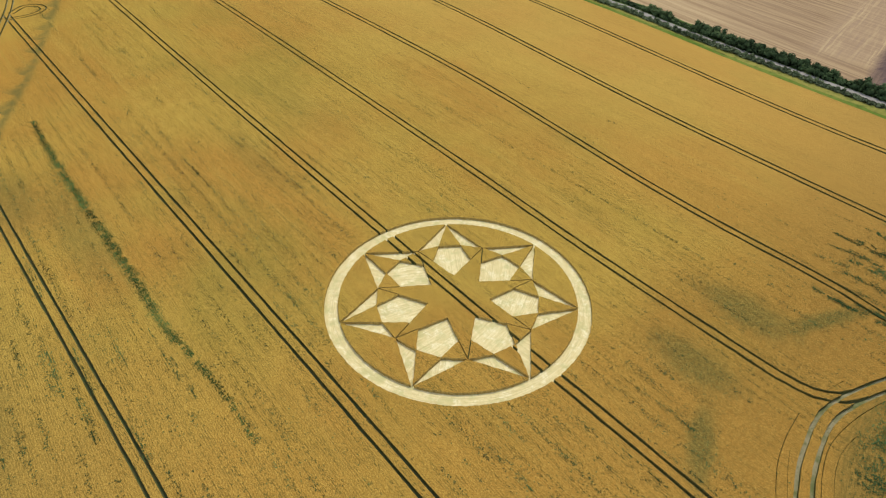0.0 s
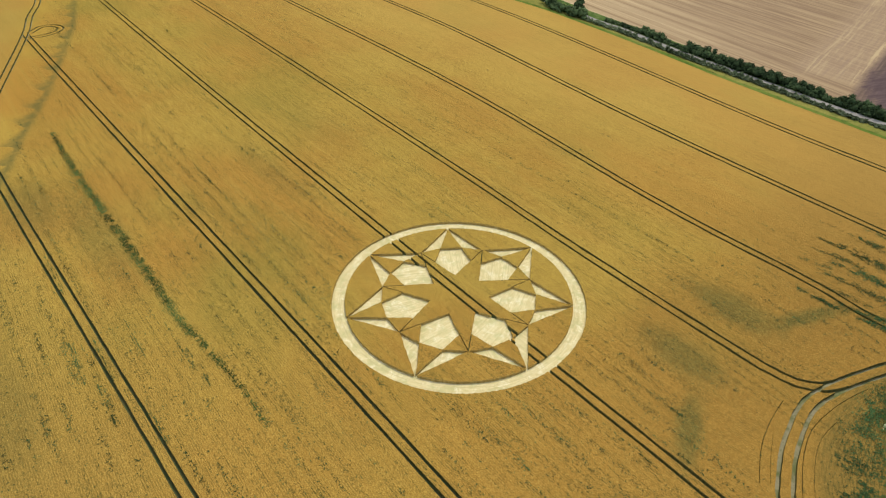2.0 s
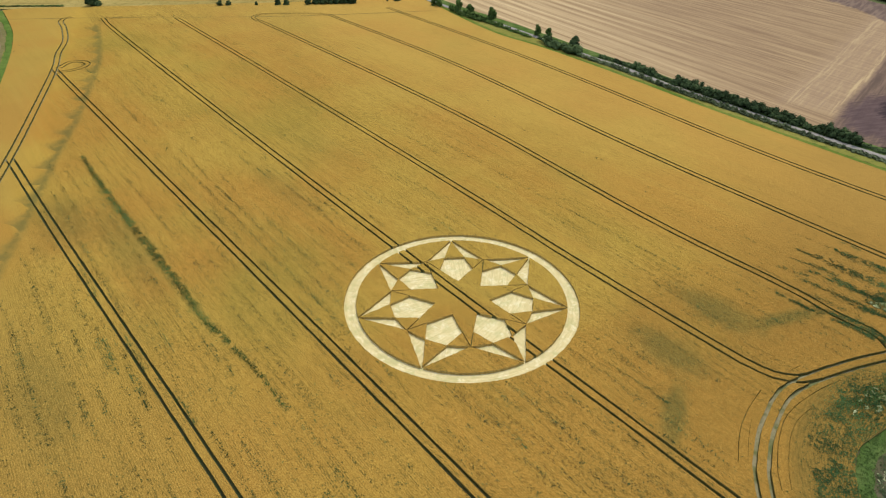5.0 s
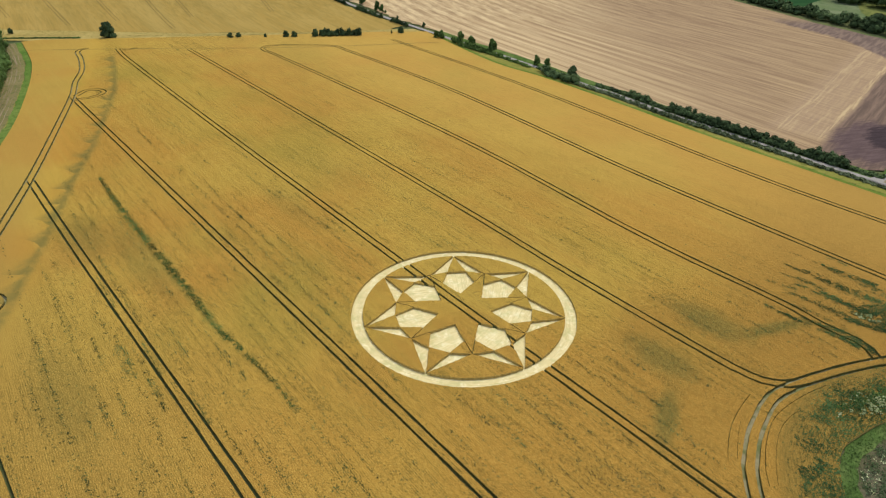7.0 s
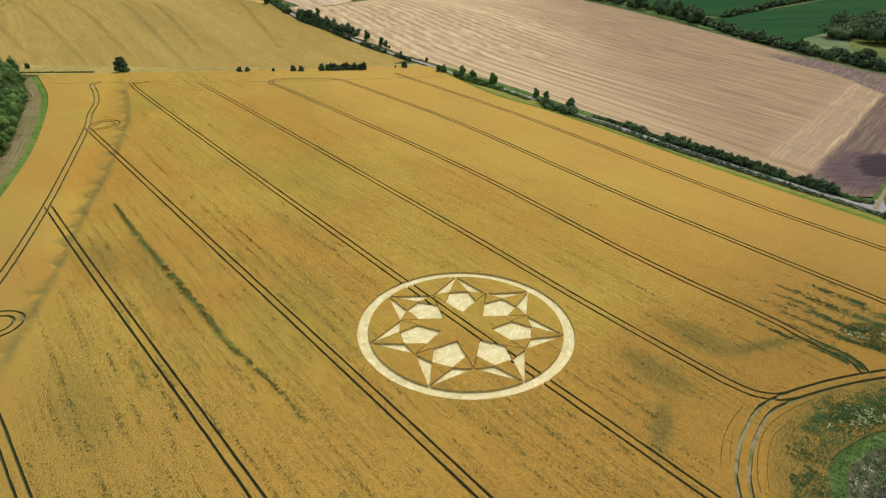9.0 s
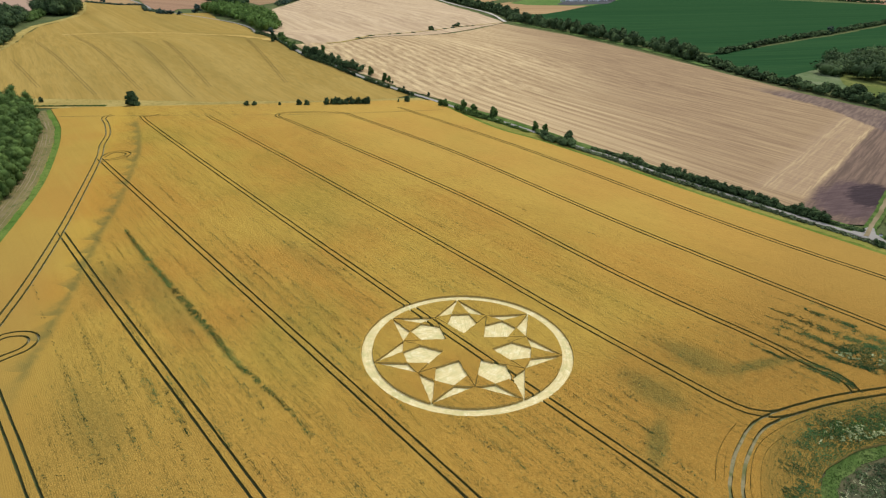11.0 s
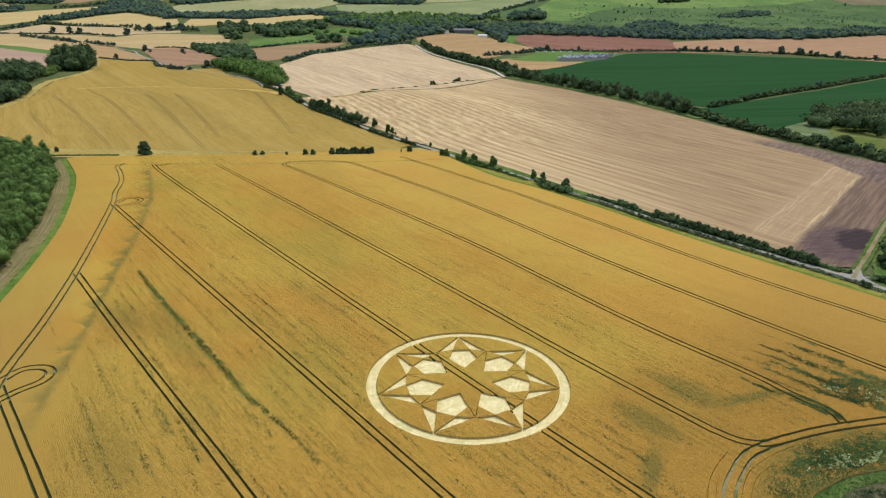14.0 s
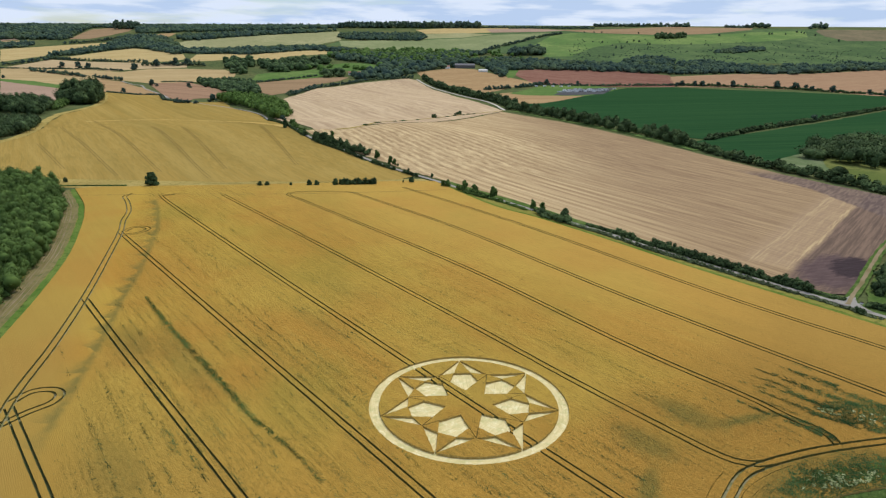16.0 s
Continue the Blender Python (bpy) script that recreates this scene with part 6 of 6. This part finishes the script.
for mat, n, size, keep, nm, lb in ((M_LEAF_DARK, 9000, 0.17, -.15, "rough_weeds", "tangled green weeds on rough ground"), (M_LEAF_GREY, 6000, 0.17, -.1, "rough_scrub", "grey seeding weeds on rough ground"), (M_FLOWER, 2200, 0.13, .12, "rough_flowers", "pale flower heads on rough ground")):
    c = rough_spots(n, keep)
    me = quads_mesh(nm, sprays(c, np.full((len(c), 3), 0.34), 5, size, open_up=0.6)[0], mat)
    tagged(new(nm, me), lb, "weeds", kind="stuff")
c = [(p.x, p.y, 0.16) for p in (q + Vector((nr.uniform(-1.5, 1.5), nr.uniform(-1.5, 1.5))) for q in beside(curved(ISLAND[2:], 0.05), 1.5)) if not inside((p.x, p.y), FIELD) and p.y > -64 and p.x < 106]
tagged(new("rim_grass", quads_mesh("rim_grass", sprays(np.array(c), np.full((len(c), 3), 0.2), 4, 0.11, open_up=0.5)[0], M_LEAF)), "tufts of long grass round the rough ground", "grass", kind="stuff")
# ---- farm buildings and trailers ----
def block(name, x0, x1, y0, y1, z0, z1, material, parent, label=""):
    bm = bmesh.new()
    bmesh.ops.create_cube(bm, size=1)
    for v in bm.verts:
        v.co = ((x0 + x1) / 2 + v.co.x * (x1 - x0), (y0 + y1) / 2 + v.co.y * (y1 - y0), (z0 + z1) / 2 + v.co.z * (z1 - z0))
    bmesh.ops.bevel(bm, geom=bm.edges[:], offset=min(x1 - x0, y1 - y0, z1 - z0) * 0.06, segments=1, affect="EDGES")
    me = bpy.data.meshes.new(name)
    bm.to_mesh(me)
    bm.free()
    me.materials.append(material)
    return part(name, me, parent, label)


def gable_house(name, x, y, turn, l, w, h, roof, wall_mat, roof_mat, label, category):
    ob = tagged(new(name), label, category)
    v = [(-l / 2, -w / 2, -2), (l / 2, -w / 2, -2), (l / 2, w / 2, -2), (-l / 2, w / 2, -2), (-l / 2, -w / 2, h), (l / 2, -w / 2, h), (l / 2, w / 2, h), (-l / 2, w / 2, h), (-l / 2, 0, h + roof), (l / 2, 0, h + roof)]
    part("wall", mesh_of("wall", v, [(0, 1, 5, 4), (2, 3, 7, 6), (1, 2, 6, 9, 5), (3, 0, 4, 8, 7)], wall_mat), ob)
    e, t = 0.5, 0.3
    rv = []
    for z in (0, t):
        rv += [(-l / 2 - e, -w / 2 - e, h - e * roof / w * 2 + z), (l / 2 + e, -w / 2 - e, h - e * roof / w * 2 + z), (l / 2 + e, 0, h + roof + z), (-l / 2 - e, 0, h + roof + z), (l / 2 + e, w / 2 + e, h - e * roof / w * 2 + z), (-l / 2 - e, w / 2 + e, h - e * roof / w * 2 + z)]
    part("roof", mesh_of("roof", rv, [(6, 7, 8, 9), (9, 8, 10, 11), (0, 3, 2, 1), (3, 5, 4, 2), (0, 1, 7, 6), (4, 5, 11, 10)], roof_mat), ob)
    n = max(2, int(l / 6))
    for i in range(n):
        cx = -l / 2 + l * (i + 0.5) / n
        block("window", cx - 0.7, cx + 0.7, -w / 2 - 0.06, -w / 2 + 0.06, h * 0.45, h * 0.8, M_WINDOW, ob)
    ob.matrix_basis = Matrix.Translation((x, y, height(x, y))) @ Matrix.Rotation(radians(turn), 4, "Z")
    return ob


gable_house("barn", 42, 1900, 4, 62, 22, 7, 5, M_CLAD, M_ROOF, "long farm barn with a grey sheet roof", "barn")
gable_house("barn", 96, 1822, -15, 26, 12, 4, 3, M_WALL, M_WALL, "low pale farm shed", "shed")
gable_house("house", -286, 1722, 10, 18, 9, 6, 4, M_WALL, M_TILE, "cottage with a reddish tiled roof", "house")
gable_house("house", -262, 1732, -30, 14, 8, 5.5, 3.5, M_WALL, M_TILE, "pale cottage with a reddish tiled roof", "house")
gable_house("house", -12, 1880, 20, 14, 8, 5.5, 3.5, M_WALL, M_TILE, "farmhouse with a reddish tiled roof", "house")

trailer = tagged(new("trailer"), "pale parked trailer on grass", "trailer", "parked trailers")
block("body", -4, 4, -1.3, 1.3, 0.7, 3.2, M_METAL, trailer)
block("roof", -4.05, 4.05, -1.35, 1.35, 3.2, 3.45, M_METAL, trailer)
for i in (-2.4, 0, 2.4):
    block("window", i - 0.6, i + 0.6, -1.36, -1.28, 1.7, 2.5, M_WINDOW, trailer)
for i in (-0.6, 0.6):
    for y in (-1.2, 1.2):
        bm = bmesh.new()
        bmesh.ops.create_cone(bm, cap_ends=True, segments=14, radius1=0.4, radius2=0.4, depth=0.25, matrix=Matrix.Translation((i, y, 0.4)) @ Matrix.Rotation(radians(90), 4, "X"))
        me = bpy.data.meshes.new("wheel")
        bm.to_mesh(me)
        bm.free()
        me.materials.append(M_TYRE)
        part("wheel", me, trailer)
block("tow_bar", 4, 5.4, -0.1, 0.1, 0.7, 0.85, M_TYRE, trailer)
park = []
for rowk, (x0, y0, x1, y1, n) in enumerate(((244, 1330, 330, 1360, 9), (252, 1365, 350, 1385, 9), (268, 1395, 372, 1412, 10), (300, 1430, 400, 1450, 9), (215, 1500, 300, 1510, 5))):
    for i in range(n):
        if nr.uniform() < 0.85:
            t = i / (n - 1)
            park.append((x0 + (x1 - x0) * t, y0 + (y1 - y0) * t, nr.uniform(-12, 12) + 15))
for i, (x, y, a) in enumerate(park):
    m = Matrix.Translation((x, y, height(x, y) + 0.2)) @ Matrix.Rotation(radians(a), 4, "Z")
    if i == 0:
        trailer.matrix_basis = m
    else:
        copy_thing(trailer, m)

sign = tagged(new("road_sign"), "small white roadside sign on a dark post at the junction", "sign")
block("post", -0.06, 0.06, -0.06, 0.06, -0.3, 1.7, M_BARK, sign)
block("board", -0.5, 0.5, -0.11, -0.062, 0.75, 1.25, M_METAL, sign, "white board")
block("cap", -0.55, 0.55, -0.1, -0.062, 1.254, 1.6, M_BARK, sign, "dark upper board")
sign.matrix_basis = Matrix.Translation((141.9, 68.8, 0.45)) @ Matrix.Rotation(radians(-35), 4, "Z")
